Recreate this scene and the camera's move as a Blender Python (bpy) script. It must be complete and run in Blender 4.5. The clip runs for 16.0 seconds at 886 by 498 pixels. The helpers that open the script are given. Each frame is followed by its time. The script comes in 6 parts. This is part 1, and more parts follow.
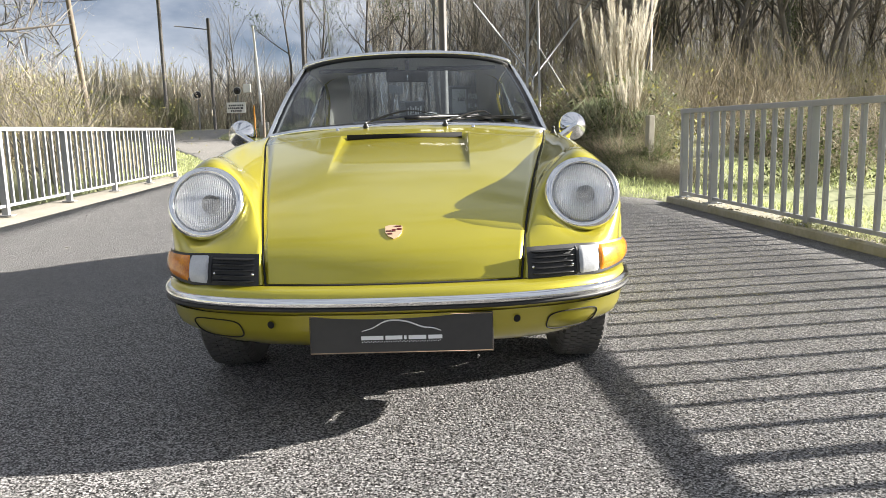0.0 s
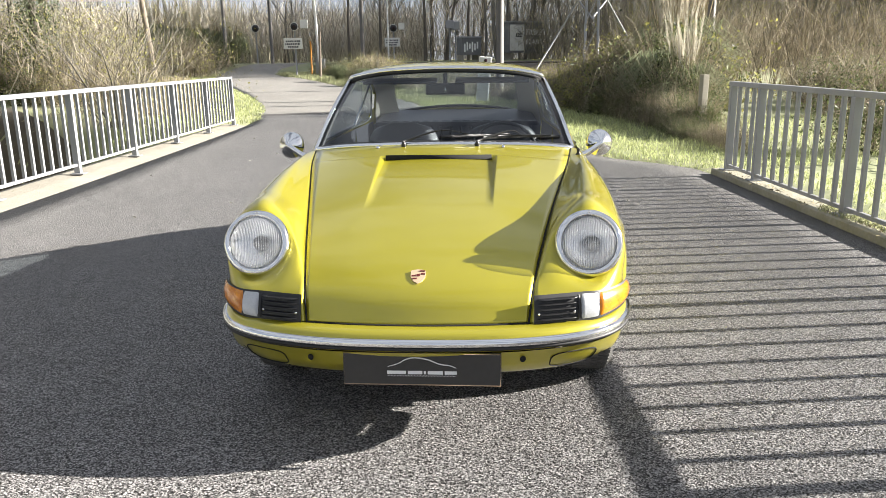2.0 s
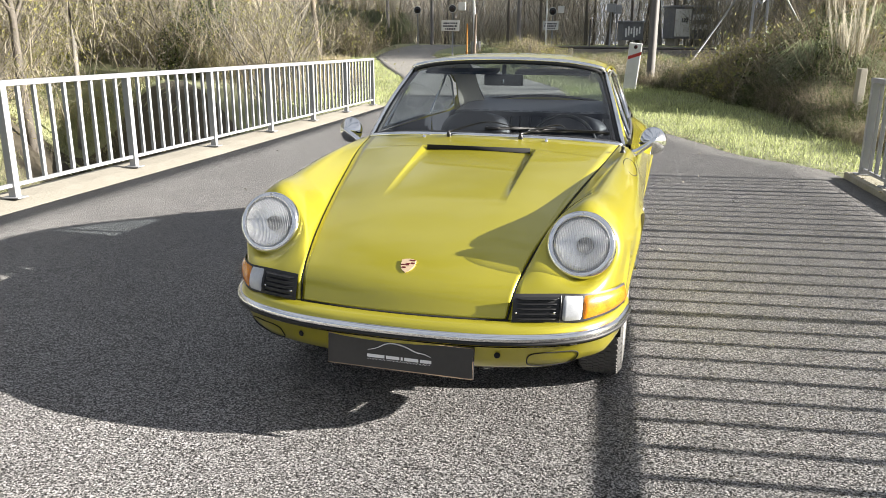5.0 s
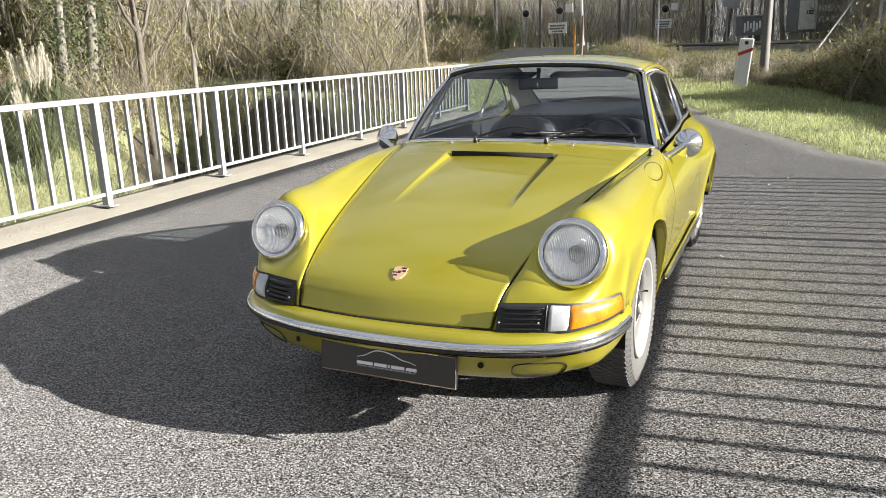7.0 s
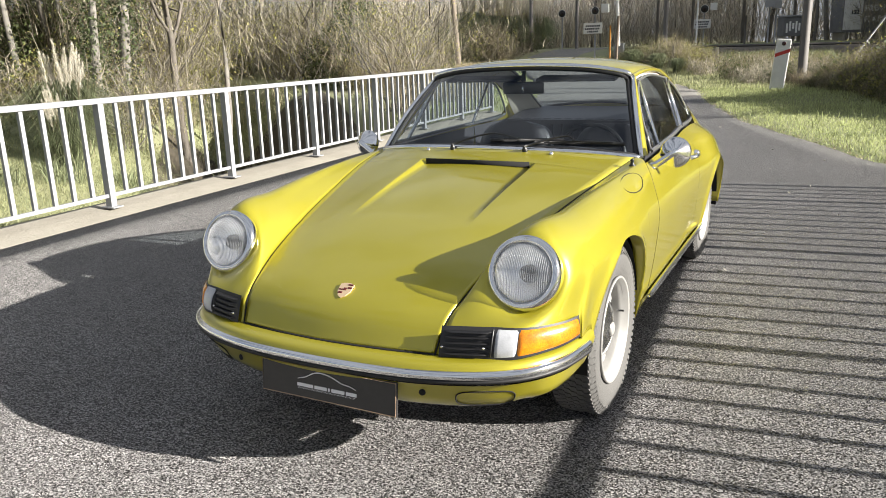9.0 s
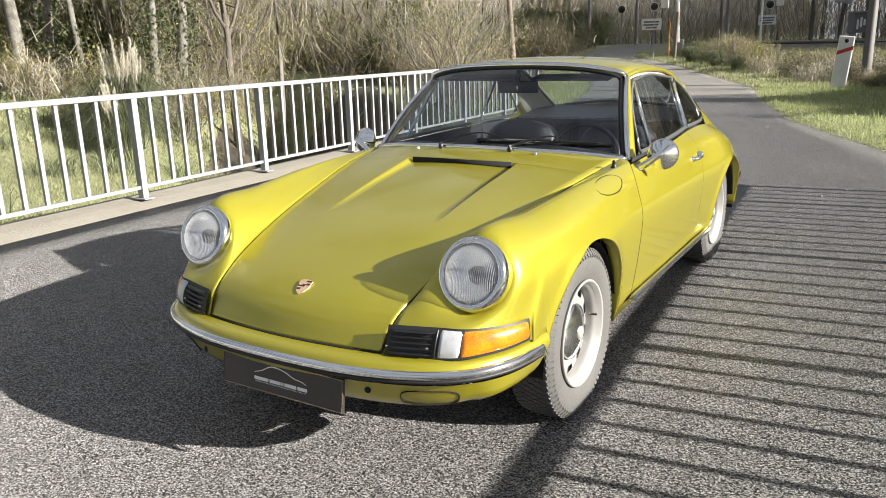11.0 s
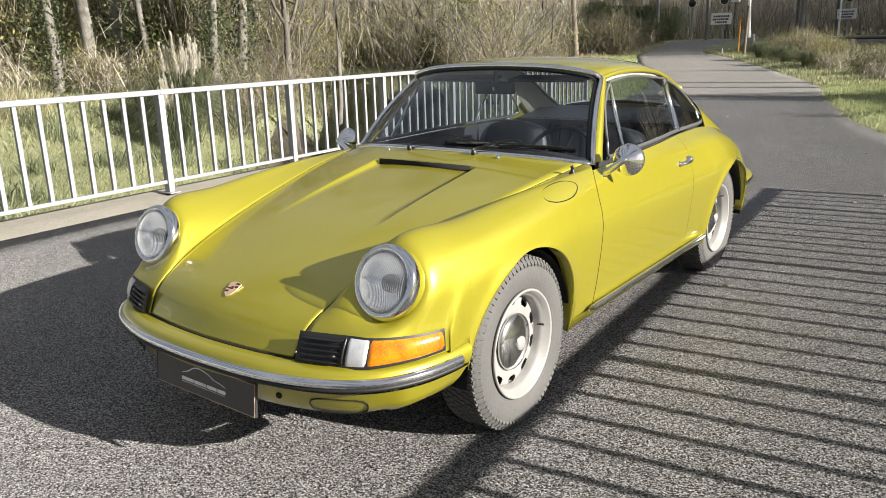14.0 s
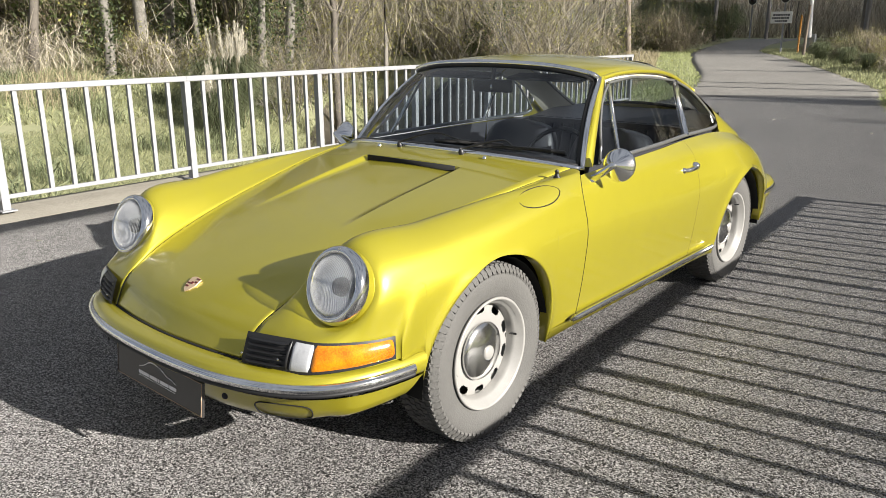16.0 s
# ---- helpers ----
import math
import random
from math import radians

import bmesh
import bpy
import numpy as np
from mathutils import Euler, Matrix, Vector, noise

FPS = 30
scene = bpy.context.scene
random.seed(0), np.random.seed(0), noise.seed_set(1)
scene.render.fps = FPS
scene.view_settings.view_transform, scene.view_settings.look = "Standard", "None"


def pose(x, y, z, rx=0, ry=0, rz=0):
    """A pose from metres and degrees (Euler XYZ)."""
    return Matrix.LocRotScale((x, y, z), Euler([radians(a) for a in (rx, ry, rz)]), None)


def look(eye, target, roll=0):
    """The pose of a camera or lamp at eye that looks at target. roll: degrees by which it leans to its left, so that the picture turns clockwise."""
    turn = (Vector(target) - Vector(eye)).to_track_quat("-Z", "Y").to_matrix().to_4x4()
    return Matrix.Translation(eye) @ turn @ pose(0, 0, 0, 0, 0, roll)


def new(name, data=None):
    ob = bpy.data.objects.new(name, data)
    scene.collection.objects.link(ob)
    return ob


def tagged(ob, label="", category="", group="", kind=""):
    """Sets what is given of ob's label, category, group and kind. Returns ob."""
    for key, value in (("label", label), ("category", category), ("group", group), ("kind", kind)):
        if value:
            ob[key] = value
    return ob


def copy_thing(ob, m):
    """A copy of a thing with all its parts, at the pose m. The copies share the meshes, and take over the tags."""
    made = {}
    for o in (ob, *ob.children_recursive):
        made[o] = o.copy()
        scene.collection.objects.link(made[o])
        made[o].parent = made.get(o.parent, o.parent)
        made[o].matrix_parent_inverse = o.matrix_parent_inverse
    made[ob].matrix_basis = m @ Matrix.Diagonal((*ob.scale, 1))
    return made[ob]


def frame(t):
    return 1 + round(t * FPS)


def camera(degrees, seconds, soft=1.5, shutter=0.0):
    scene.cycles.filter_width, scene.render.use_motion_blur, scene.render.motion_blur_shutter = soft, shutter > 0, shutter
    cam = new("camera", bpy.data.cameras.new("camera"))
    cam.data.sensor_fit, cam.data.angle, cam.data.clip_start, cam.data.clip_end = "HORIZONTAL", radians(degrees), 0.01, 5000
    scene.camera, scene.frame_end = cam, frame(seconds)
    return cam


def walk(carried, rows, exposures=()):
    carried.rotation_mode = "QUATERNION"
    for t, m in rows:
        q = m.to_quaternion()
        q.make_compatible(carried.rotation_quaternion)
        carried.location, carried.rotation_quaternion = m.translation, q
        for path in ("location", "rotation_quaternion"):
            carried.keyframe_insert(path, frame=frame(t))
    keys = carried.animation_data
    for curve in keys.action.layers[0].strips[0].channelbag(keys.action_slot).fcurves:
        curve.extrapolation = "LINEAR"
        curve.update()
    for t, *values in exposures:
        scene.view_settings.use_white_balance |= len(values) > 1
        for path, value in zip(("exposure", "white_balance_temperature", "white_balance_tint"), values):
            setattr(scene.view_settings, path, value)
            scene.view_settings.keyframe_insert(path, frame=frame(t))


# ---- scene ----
cam = camera(60.5, 16.0, soft=0.5)
PATH = [
    (0, (0.178, 0.189, 0.893), (0.321, 2.159, 0.578), -1.5),
    (0.5, (0.187, 0.15, 1.034), (0.33, 2.108, 0.65), -1.2),
    (1, (0.197, 0.1, 1.176), (0.309, 2.047, 0.736), -1.1),
    (1.5, (0.228, 0.026, 1.273), (0.285, 1.97, 0.804), -0.9),
    (2, (0.286, -0.043, 1.308), (0.283, 1.897, 0.824), -0.9),
    (2.5, (0.352, -0.112, 1.339), (0.299, 1.826, 0.85), -0.7),
    (3, (0.429, -0.131, 1.34), (0.328, 1.802, 0.838), -0.4),
    (3.5, (0.54, -0.096, 1.332), (0.382, 1.83, 0.818), -0.1),
    (4, (0.643, -0.081, 1.333), (0.407, 1.835, 0.811), 0.2),
    (6.3, (1.082, 0.061, 1.358), (0.497, 1.904, 0.851), -0.9),
    (6.5, (1.118, 0.07, 1.345), (0.505, 1.905, 0.84), -1.2),
    (7, (1.248, 0.111, 1.345), (0.566, 1.921, 0.837), -1.9),
    (7.5, (1.343, 0.134, 1.351), (0.611, 1.926, 0.848), -2.4),
    (8, (1.391, 0.202, 1.351), (0.639, 1.988, 0.856), -2.5),
    (8.5, (1.427, 0.313, 1.354), (0.668, 2.096, 0.859), -2.3),
    (9, (1.456, 0.382, 1.347), (0.686, 2.158, 0.842), -1.8),
    (11.3, (1.786, 0.56, 1.353), (0.866, 2.262, 0.846), -2.0),
    (11.5, (1.799, 0.592, 1.354), (0.87, 2.29, 0.85), -2.3),
    (12, (1.826, 0.649, 1.354), (0.876, 2.336, 0.852), -2.4),
    (12.5, (1.892, 0.687, 1.355), (0.918, 2.359, 0.847), -2.1),
    (13, (1.981, 0.733, 1.352), (0.979, 2.386, 0.841), -1.8),
    (13.5, (2.071, 0.77, 1.358), (1.041, 2.405, 0.842), -1.6),
    (14, (2.129, 0.794, 1.365), (1.078, 2.415, 0.846), -1.6),
    (14.5, (2.148, 0.875, 1.365), (1.081, 2.485, 0.846), -1.7),
    (15, (2.165, 0.95, 1.37), (1.078, 2.546, 0.849), -1.4),
    (15.5, (2.202, 0.991, 1.371), (1.087, 2.564, 0.841), -0.8),
    (16, (2.3, 1.028, 1.376), (1.151, 2.575, 0.839), -0.2),
]
EXPOSURES = [(0, 2.06), (2, 2.12), (4, 2.02), (6.5, 1.79), (9, 1.65), (12.5, 1.44), (16, 1.28)]
walk(cam, [(t, look(eye, target, roll)) for t, eye, target, roll in PATH], EXPOSURES)

# ---------------------------------------------------------------- light
SUN_AZ, SUN_EL = radians(4.0), radians(21.8)     # azimuth from +x towards +y
sun_way = Vector((math.cos(SUN_AZ) * math.cos(SUN_EL), math.sin(SUN_AZ) * math.cos(SUN_EL), math.sin(SUN_EL)))
sun_lamp = bpy.data.lights.new("sun", "SUN")
sun_lamp.energy, sun_lamp.angle, sun_lamp.color = 5.0, radians(0.5), (1.0, 0.95, 0.87)
sun_ob = new("sun", sun_lamp)
sun_ob.matrix_world = look(sun_way * 50, (0, 0, 0))

SKY, CLOUD = 0.027, (0.178, 0.190, 0.212)
sky_world = bpy.data.worlds.new("sky")
scene.world = sky_world
sky_world.use_nodes = True
wn = sky_world.node_tree
wn.nodes.clear()
sky = wn.nodes.new("ShaderNodeTexSky")
sky.sky_type, sky.sun_disc = "NISHITA", False
sky.sun_elevation, sky.sun_rotation = SUN_EL, radians(90) - SUN_AZ
sky.air_density, sky.dust_density = 0.5, 2.0
# broken white cloud over the whole dome
w_tc, w_map, w_noise = wn.nodes.new("ShaderNodeTexCoord"), wn.nodes.new("ShaderNodeMapping"), wn.nodes.new("ShaderNodeTexNoise")
w_ramp, w_scale, w_mix = wn.nodes.new("ShaderNodeMapRange"), wn.nodes.new("ShaderNodeVectorMath"), wn.nodes.new("ShaderNodeMix")
w_map.inputs["Scale"].default_value = (1.0, 1.0, 2.6)
w_noise.inputs["Scale"].default_value, w_noise.inputs["Detail"].default_value, w_noise.inputs["Roughness"].default_value = 3.2, 8.0, 0.55
w_ramp.inputs["From Min"].default_value, w_ramp.inputs["From Max"].default_value = 0.32, 0.54
w_ramp.inputs["To Max"].default_value = 0.85
w_scale.operation, w_mix.data_type = "SCALE", "RGBA"
w_scale.inputs["Scale"].default_value = SKY
w_mix.inputs["B"].default_value = (*CLOUD, 1)
bg = wn.nodes.new("ShaderNodeBackground")
wout = wn.nodes.new("ShaderNodeOutputWorld")
for a, b in ((w_tc.outputs["Generated"], w_map.inputs[0]), (w_map.outputs[0], w_noise.inputs["Vector"]), (w_noise.outputs["Fac"], w_ramp.inputs[0]), (w_ramp.outputs[0], w_mix.inputs["Factor"]),
             (sky.outputs[0], w_scale.inputs[0]), (w_scale.outputs[0], w_mix.inputs["A"]), (w_mix.outputs["Result"], bg.inputs[0]), (bg.outputs[0], wout.inputs[0])):
    wn.links.new(a, b)

# ---------------------------------------------------------------- materials
def material(name, color, rough=0.5, metal=0.0, coat=0.0, vary=None, scale=8.0, amount=0.25, bump=0.0, bump_scale=60.0, spec=None, speckle=None, per_object=0.0, island=0.0, diffuse_rough=0.0, through_light=0.0):
    """A principled material; vary: a second colour mixed in by noise at two scales; bump: fine relief."""
    m = bpy.data.materials.new(name)
    m.use_nodes = True
    nt = m.node_tree
    p = nt.nodes["Principled BSDF"]
    p.inputs["Base Color"].default_value = (*color, 1)
    p.inputs["Roughness"].default_value = rough
    p.inputs["Metallic"].default_value = metal
    p.inputs["Coat Weight"].default_value = coat
    p.inputs["Coat Roughness"].default_value = 0.18 if coat < 0.5 else 0.06
    p.inputs["Diffuse Roughness"].default_value = diffuse_rough
    if spec is not None:
        p.inputs["Specular IOR Level"].default_value = spec
    tc = nt.nodes.new("ShaderNodeTexCoord")
    last = None
    if vary is not None:
        big, small = nt.nodes.new("ShaderNodeTexNoise"), nt.nodes.new("ShaderNodeTexNoise")
        for n, s in ((big, scale), (small, scale * 9)):
            n.inputs["Scale"].default_value, n.inputs["Detail"].default_value = s, 5.0
            nt.links.new(tc.outputs["Object"], n.inputs["Vector"])
        add = nt.nodes.new("ShaderNodeMath")
        add.operation = "MULTIPLY_ADD"
        nt.links.new(big.outputs["Fac"], add.inputs[0])
        add.inputs[1].default_value = 0.6
        half = nt.nodes.new("ShaderNodeMath")
        half.operation = "MULTIPLY"
        half.inputs[1].default_value = 0.4
        nt.links.new(small.outputs["Fac"], half.inputs[0])
        nt.links.new(half.outputs[0], add.inputs[2])
        ramp = nt.nodes.new("ShaderNodeMapRange")
        ramp.inputs["From Min"].default_value, ramp.inputs["From Max"].default_value = 0.5 - amount, 0.5 + amount
        nt.links.new(add.outputs[0], ramp.inputs["Value"])
        mix = nt.nodes.new("ShaderNodeMix")
        mix.data_type = "RGBA"
        mix.inputs["A"].default_value, mix.inputs["B"].default_value = (*color, 1), (*vary, 1)
        nt.links.new(ramp.outputs[0], mix.inputs["Factor"])
        last = mix.outputs["Result"]
    if speckle is not None:
        vor = nt.nodes.new("ShaderNodeTexVoronoi")
        vor.inputs["Scale"].default_value = speckle[0]
        nt.links.new(tc.outputs["Object"], vor.inputs["Vector"])
        sep = nt.nodes.new("ShaderNodeSeparateColor")
        nt.links.new(vor.outputs["Color"], sep.inputs[0])
        rng = nt.nodes.new("ShaderNodeMapRange")
        rng.inputs["From Min"].default_value, rng.inputs["From Max"].default_value = 0.0, 1.0
        rng.inputs["To Min"].default_value, rng.inputs["To Max"].default_value = speckle[1], speckle[2]
        sq = nt.nodes.new("ShaderNodeMath")
        sq.operation = "POWER"
        sq.inputs[1].default_value = 2.0
        nt.links.new(sep.outputs[0], sq.inputs[0])
        nt.links.new(sq.outputs[0], rng.inputs["Value"])
        mul = nt.nodes.new("ShaderNodeMix")
        mul.data_type, mul.blend_type = "RGBA", "MULTIPLY"
        mul.inputs["Factor"].default_value = 1.0
        if last is None:
            mul.inputs["A"].default_value = (*color, 1)
        else:
            nt.links.new(last, mul.inputs["A"])
        nt.links.new(rng.outputs[0], mul.inputs["B"])
        last = mul.outputs["Result"]
    if per_object or island:
        if island:
            src = nt.nodes.new("ShaderNodeNewGeometry").outputs["Random Per Island"]
        else:
            src = nt.nodes.new("ShaderNodeObjectInfo").outputs["Random"]
        k = island or per_object
        rng = nt.nodes.new("ShaderNodeMapRange")
        rng.inputs["To Min"].default_value, rng.inputs["To Max"].default_value = 1 - k, 1 + k
        nt.links.new(src, rng.inputs["Value"])
        mul = nt.nodes.new("ShaderNodeMix")
        mul.data_type, mul.blend_type = "RGBA", "MULTIPLY"
        mul.inputs["Factor"].default_value = 1.0
        if last is None:
            mul.inputs["A"].default_value = (*color, 1)
        else:
            nt.links.new(last, mul.inputs["A"])
        nt.links.new(rng.outputs[0], mul.inputs["B"])
        last = mul.outputs["Result"]
    if last is not None:
        nt.links.new(last, p.inputs["Base Color"])
    if through_light:
        tl, ms = nt.nodes.new("ShaderNodeBsdfTranslucent"), nt.nodes.new("ShaderNodeMixShader")
        ms.inputs[0].default_value = through_light
        tl.inputs["Color"].default_value = (*color, 1)
        if last is not None:
            nt.links.new(last, tl.inputs["Color"])
        nt.links.new(p.outputs[0], ms.inputs[1])
        nt.links.new(tl.outputs[0], ms.inputs[2])
        nt.links.new(ms.outputs[0], nt.nodes["Material Output"].inputs[0])
    if bump:
        n = nt.nodes.new("ShaderNodeTexNoise")
        n.inputs["Scale"].default_value, n.inputs["Detail"].default_value = bump_scale, 6.0
        nt.links.new(tc.outputs["Object"], n.inputs["Vector"])
        b = nt.nodes.new("ShaderNodeBump")
        b.inputs["Strength"].default_value, b.inputs["Distance"].default_value = min(1.0, bump), 0.01 * max(1.0, bump)
        nt.links.new(n.outputs["Fac"], b.inputs["Height"])
        nt.links.new(b.outputs["Normal"], p.inputs["Normal"])
    return m


def glass(name, color=(1, 1, 1), rough=0.0, clear=0.8):
    """A thin pane: mostly see-through, with a true mirror gloss on top by Fresnel."""
    m = bpy.data.materials.new(name)
    m.use_nodes = True
    nt = m.node_tree
    nt.nodes.clear()
    out = nt.nodes.new("ShaderNodeOutputMaterial")
    mix = nt.nodes.new("ShaderNodeMixShader")
    lw = nt.nodes.new("ShaderNodeLayerWeight")
    lw.inputs["Blend"].default_value = 0.5
    pw, fr = nt.nodes.new("ShaderNodeMath"), nt.nodes.new("ShaderNodeMath")
    pw.operation, fr.operation = "POWER", "MULTIPLY_ADD"
    pw.inputs[1].default_value, fr.inputs[1].default_value, fr.inputs[2].default_value = 4.5, 0.9, 0.09
    nt.links.new(lw.outputs["Facing"], pw.inputs[0])
    nt.links.new(pw.outputs[0], fr.inputs[0])
    tr = nt.nodes.new("ShaderNodeBsdfTransparent")
    tr.inputs["Color"].default_value = (*[c * clear for c in color], 1)
    gl = nt.nodes.new("ShaderNodeBsdfGlossy")
    gl.inputs["Roughness"].default_value = rough
    nt.links.new(fr.outputs[0], mix.inputs[0])
    nt.links.new(tr.outputs[0], mix.inputs[1])
    nt.links.new(gl.outputs[0], mix.inputs[2])
    nt.links.new(mix.outputs[0], out.inputs[0])
    return m


PAINT = material("chartreuse_paint", (0.405, 0.357, 0.022), 0.36, 0.52, 1.0, vary=(0.38, 0.335, 0.024), scale=1.5, amount=0.2)
CHROME = material("chrome", (0.78, 0.78, 0.78), 0.08, 1.0)
DULL_CHROME = material("worn_chrome", (0.66, 0.66, 0.65), 0.22, 1.0, vary=(0.5, 0.5, 0.49), scale=20)
HUBCAP_CHROME = material("brushed_chrome", (0.62, 0.62, 0.61), 0.16, 1.0, vary=(0.54, 0.54, 0.53), scale=30)
SATIN_TRIM = material("satin_window_trim", (0.36, 0.36, 0.36), 0.28, 0.8, vary=(0.28, 0.28, 0.28), scale=20)
SEAM = material("panel_seam", (0.06, 0.052, 0.006), 0.7)
RUBBER = material("black_rubber", (0.012, 0.012, 0.013), 0.55)
TYRE = material("tyre_rubber", (0.075, 0.073, 0.070), 0.75, vary=(0.105, 0.102, 0.097), scale=6, bump=0.3, bump_scale=150)
BLACK = material("black_plastic", (0.010, 0.010, 0.011), 0.4)
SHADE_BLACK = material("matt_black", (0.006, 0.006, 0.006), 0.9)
VINYL = material("black_vinyl", (0.032, 0.032, 0.038), 0.42, bump=0.2, bump_scale=300)
CREAM = material("cream_headliner", (0.62, 0.58, 0.50), 0.7, vary=(0.55, 0.51, 0.43), scale=10)
RIM = material("silver_rim_paint", (0.33, 0.325, 0.312), 0.42, 0.2, vary=(0.28, 0.272, 0.26), scale=14)
PANE = glass("window_glass", (0.86, 0.92, 0.95), 0.0, 0.82)
LENS = glass("headlamp_glass", (1, 1, 1), 0.03, 0.9)
REFLECTOR = material("headlamp_reflector", (0.60, 0.62, 0.66), 0.25, 0.6)
AMBER = material("amber_lens", (0.66, 0.235, 0.006), 0.22, 0.0, 0.3, vary=(0.36, 0.095, 0.004), scale=22, amount=0.14, bump=0.06, bump_scale=150)
CLEARLENS = material("white_lens", (0.50, 0.51, 0.53), 0.2, 0.0, 0.5, vary=(0.36, 0.37, 0.39), scale=30, amount=0.2, bump=0.08, bump_scale=120)
PLATE = material("dark_grey_plate", (0.022, 0.021, 0.021), 0.35, vary=(0.035, 0.033, 0.032), scale=6)
PLATE_EDGE = material("plate_edge", (0.42, 0.30, 0.20), 0.5)
WHITE_INK = material("white_ink", (0.75, 0.75, 0.75), 0.6)
GOLD = material("gold_badge", (0.62, 0.46, 0.30), 0.35, 0.35)
BADGE_RED = material("badge_red", (0.10, 0.012, 0.012), 0.4)
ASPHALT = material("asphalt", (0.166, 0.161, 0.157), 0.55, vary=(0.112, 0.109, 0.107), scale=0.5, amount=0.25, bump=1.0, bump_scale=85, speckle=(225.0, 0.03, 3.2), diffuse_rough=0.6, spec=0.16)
# light put into the deck's colour: paler near, darker past the car's nose
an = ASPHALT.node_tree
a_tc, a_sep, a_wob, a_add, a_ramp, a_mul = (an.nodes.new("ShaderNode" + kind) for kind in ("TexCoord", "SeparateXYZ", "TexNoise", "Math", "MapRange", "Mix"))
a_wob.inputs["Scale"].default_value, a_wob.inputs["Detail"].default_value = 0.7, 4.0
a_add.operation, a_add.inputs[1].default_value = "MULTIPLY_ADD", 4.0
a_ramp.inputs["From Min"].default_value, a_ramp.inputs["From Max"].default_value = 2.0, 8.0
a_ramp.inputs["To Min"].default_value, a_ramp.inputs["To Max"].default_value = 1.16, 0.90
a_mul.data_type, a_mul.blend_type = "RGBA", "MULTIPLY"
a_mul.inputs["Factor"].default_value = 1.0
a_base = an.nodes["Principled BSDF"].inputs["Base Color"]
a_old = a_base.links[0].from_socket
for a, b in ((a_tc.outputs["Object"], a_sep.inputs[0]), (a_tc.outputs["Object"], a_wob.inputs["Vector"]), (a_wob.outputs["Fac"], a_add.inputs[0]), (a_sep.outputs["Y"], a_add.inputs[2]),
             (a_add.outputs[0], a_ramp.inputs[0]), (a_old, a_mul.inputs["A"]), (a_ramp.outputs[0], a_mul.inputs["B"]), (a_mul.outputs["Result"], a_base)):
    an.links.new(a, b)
TAR = material("tar_joint", (0.05, 0.048, 0.046), 0.8, vary=(0.16, 0.15, 0.14), scale=3, amount=0.25, bump=0.5, bump_scale=60)
ROAD_MAT = material("old_road", (0.29, 0.275, 0.25), 0.85, vary=(0.19, 0.18, 0.165), scale=0.4, amount=0.25, bump=0.7, bump_scale=60, speckle=(90.0, 0.6, 1.5))
CONCRETE = material("concrete", (0.34, 0.315, 0.265), 0.85, vary=(0.23, 0.21, 0.17), scale=2.0, amount=0.3, bump=0.5, bump_scale=40)
GALV = material("galvanised_steel", (0.29, 0.295, 0.305), 0.5, 0.1, vary=(0.25, 0.255, 0.265), scale=9, amount=0.3)
SOIL = material("grassy_soil", (0.21, 0.24, 0.115), 0.95, vary=(0.27, 0.26, 0.16), scale=0.6, amount=0.2, bump=1.0, bump_scale=12)
MOSSY = material("mossy_kerb", (0.37, 0.345, 0.29), 0.9, vary=(0.20, 0.185, 0.11), scale=3.0, amount=0.25, bump=0.8, bump_scale=40)
FLUTE = bpy.data.materials.new("glass_fluting")
FLUTE.use_nodes = True
fl = FLUTE.node_tree
fl_mix, fl_clear, fl_white = fl.nodes.new("ShaderNodeMixShader"), fl.nodes.new("ShaderNodeBsdfTransparent"), fl.nodes["Principled BSDF"]
fl_mix.inputs[0].default_value = 0.20
fl_white.inputs["Base Color"].default_value, fl_white.inputs["Roughness"].default_value = (0.85, 0.87, 0.9, 1), 0.1
fl.links.new(fl_clear.outputs[0], fl_mix.inputs[1])
fl.links.new(fl_white.outputs[0], fl_mix.inputs[2])
fl.links.new(fl_mix.outputs[0], fl.nodes["Material Output"].inputs[0])

# ---------------------------------------------------------------- mesh tools
def mesh(name, verts, faces, mat, smooth=True):
    me = bpy.data.meshes.new(name)
    me.from_pydata([tuple(v) for v in verts], [], faces)
    me.validate()
    if mat is not None:
        for one in (mat if isinstance(mat, (list, tuple)) else [mat]):
            me.materials.append(one)
    if smooth:
        me.shade_smooth()
    return me


def part(name, data, mat=None, parent=None, label="", smooth=True):
    """Links (verts, faces), a bmesh or a mesh as one object under a thing or a part."""
    if isinstance(data, bmesh.types.BMesh):
        me = bpy.data.meshes.new(name)
        data.to_mesh(me)
        data.free()
        if mat is not None:
            me.materials.append(mat)
        if smooth:
            me.shade_smooth()
    elif isinstance(data, tuple):
        me = mesh(name, data[0], data[1], mat, smooth)
    else:
        me = data
    ob = new(name, me)
    ob.parent = parent
    if label:
        tagged(ob, label)
    return ob


def empty(name, m=None):
    ob = new(name)
    ob.empty_display_size = 0.2
    if m is not None:
        ob.matrix_world = m
    return ob


def join(*pieces):
    verts, faces = [], []
    for v, f in pieces:
        n = len(verts)
        verts += [tuple(p) for p in v]
        faces += [tuple(i + n for i in q) for q in f]
    return verts, faces


def moved(piece, m):
    return [tuple(m @ Vector(p)) for p in piece[0]], piece[1]


def mirrored(piece):
    return [(-p[0], p[1], p[2]) for p in piece[0]], [tuple(reversed(q)) for q in piece[1]]


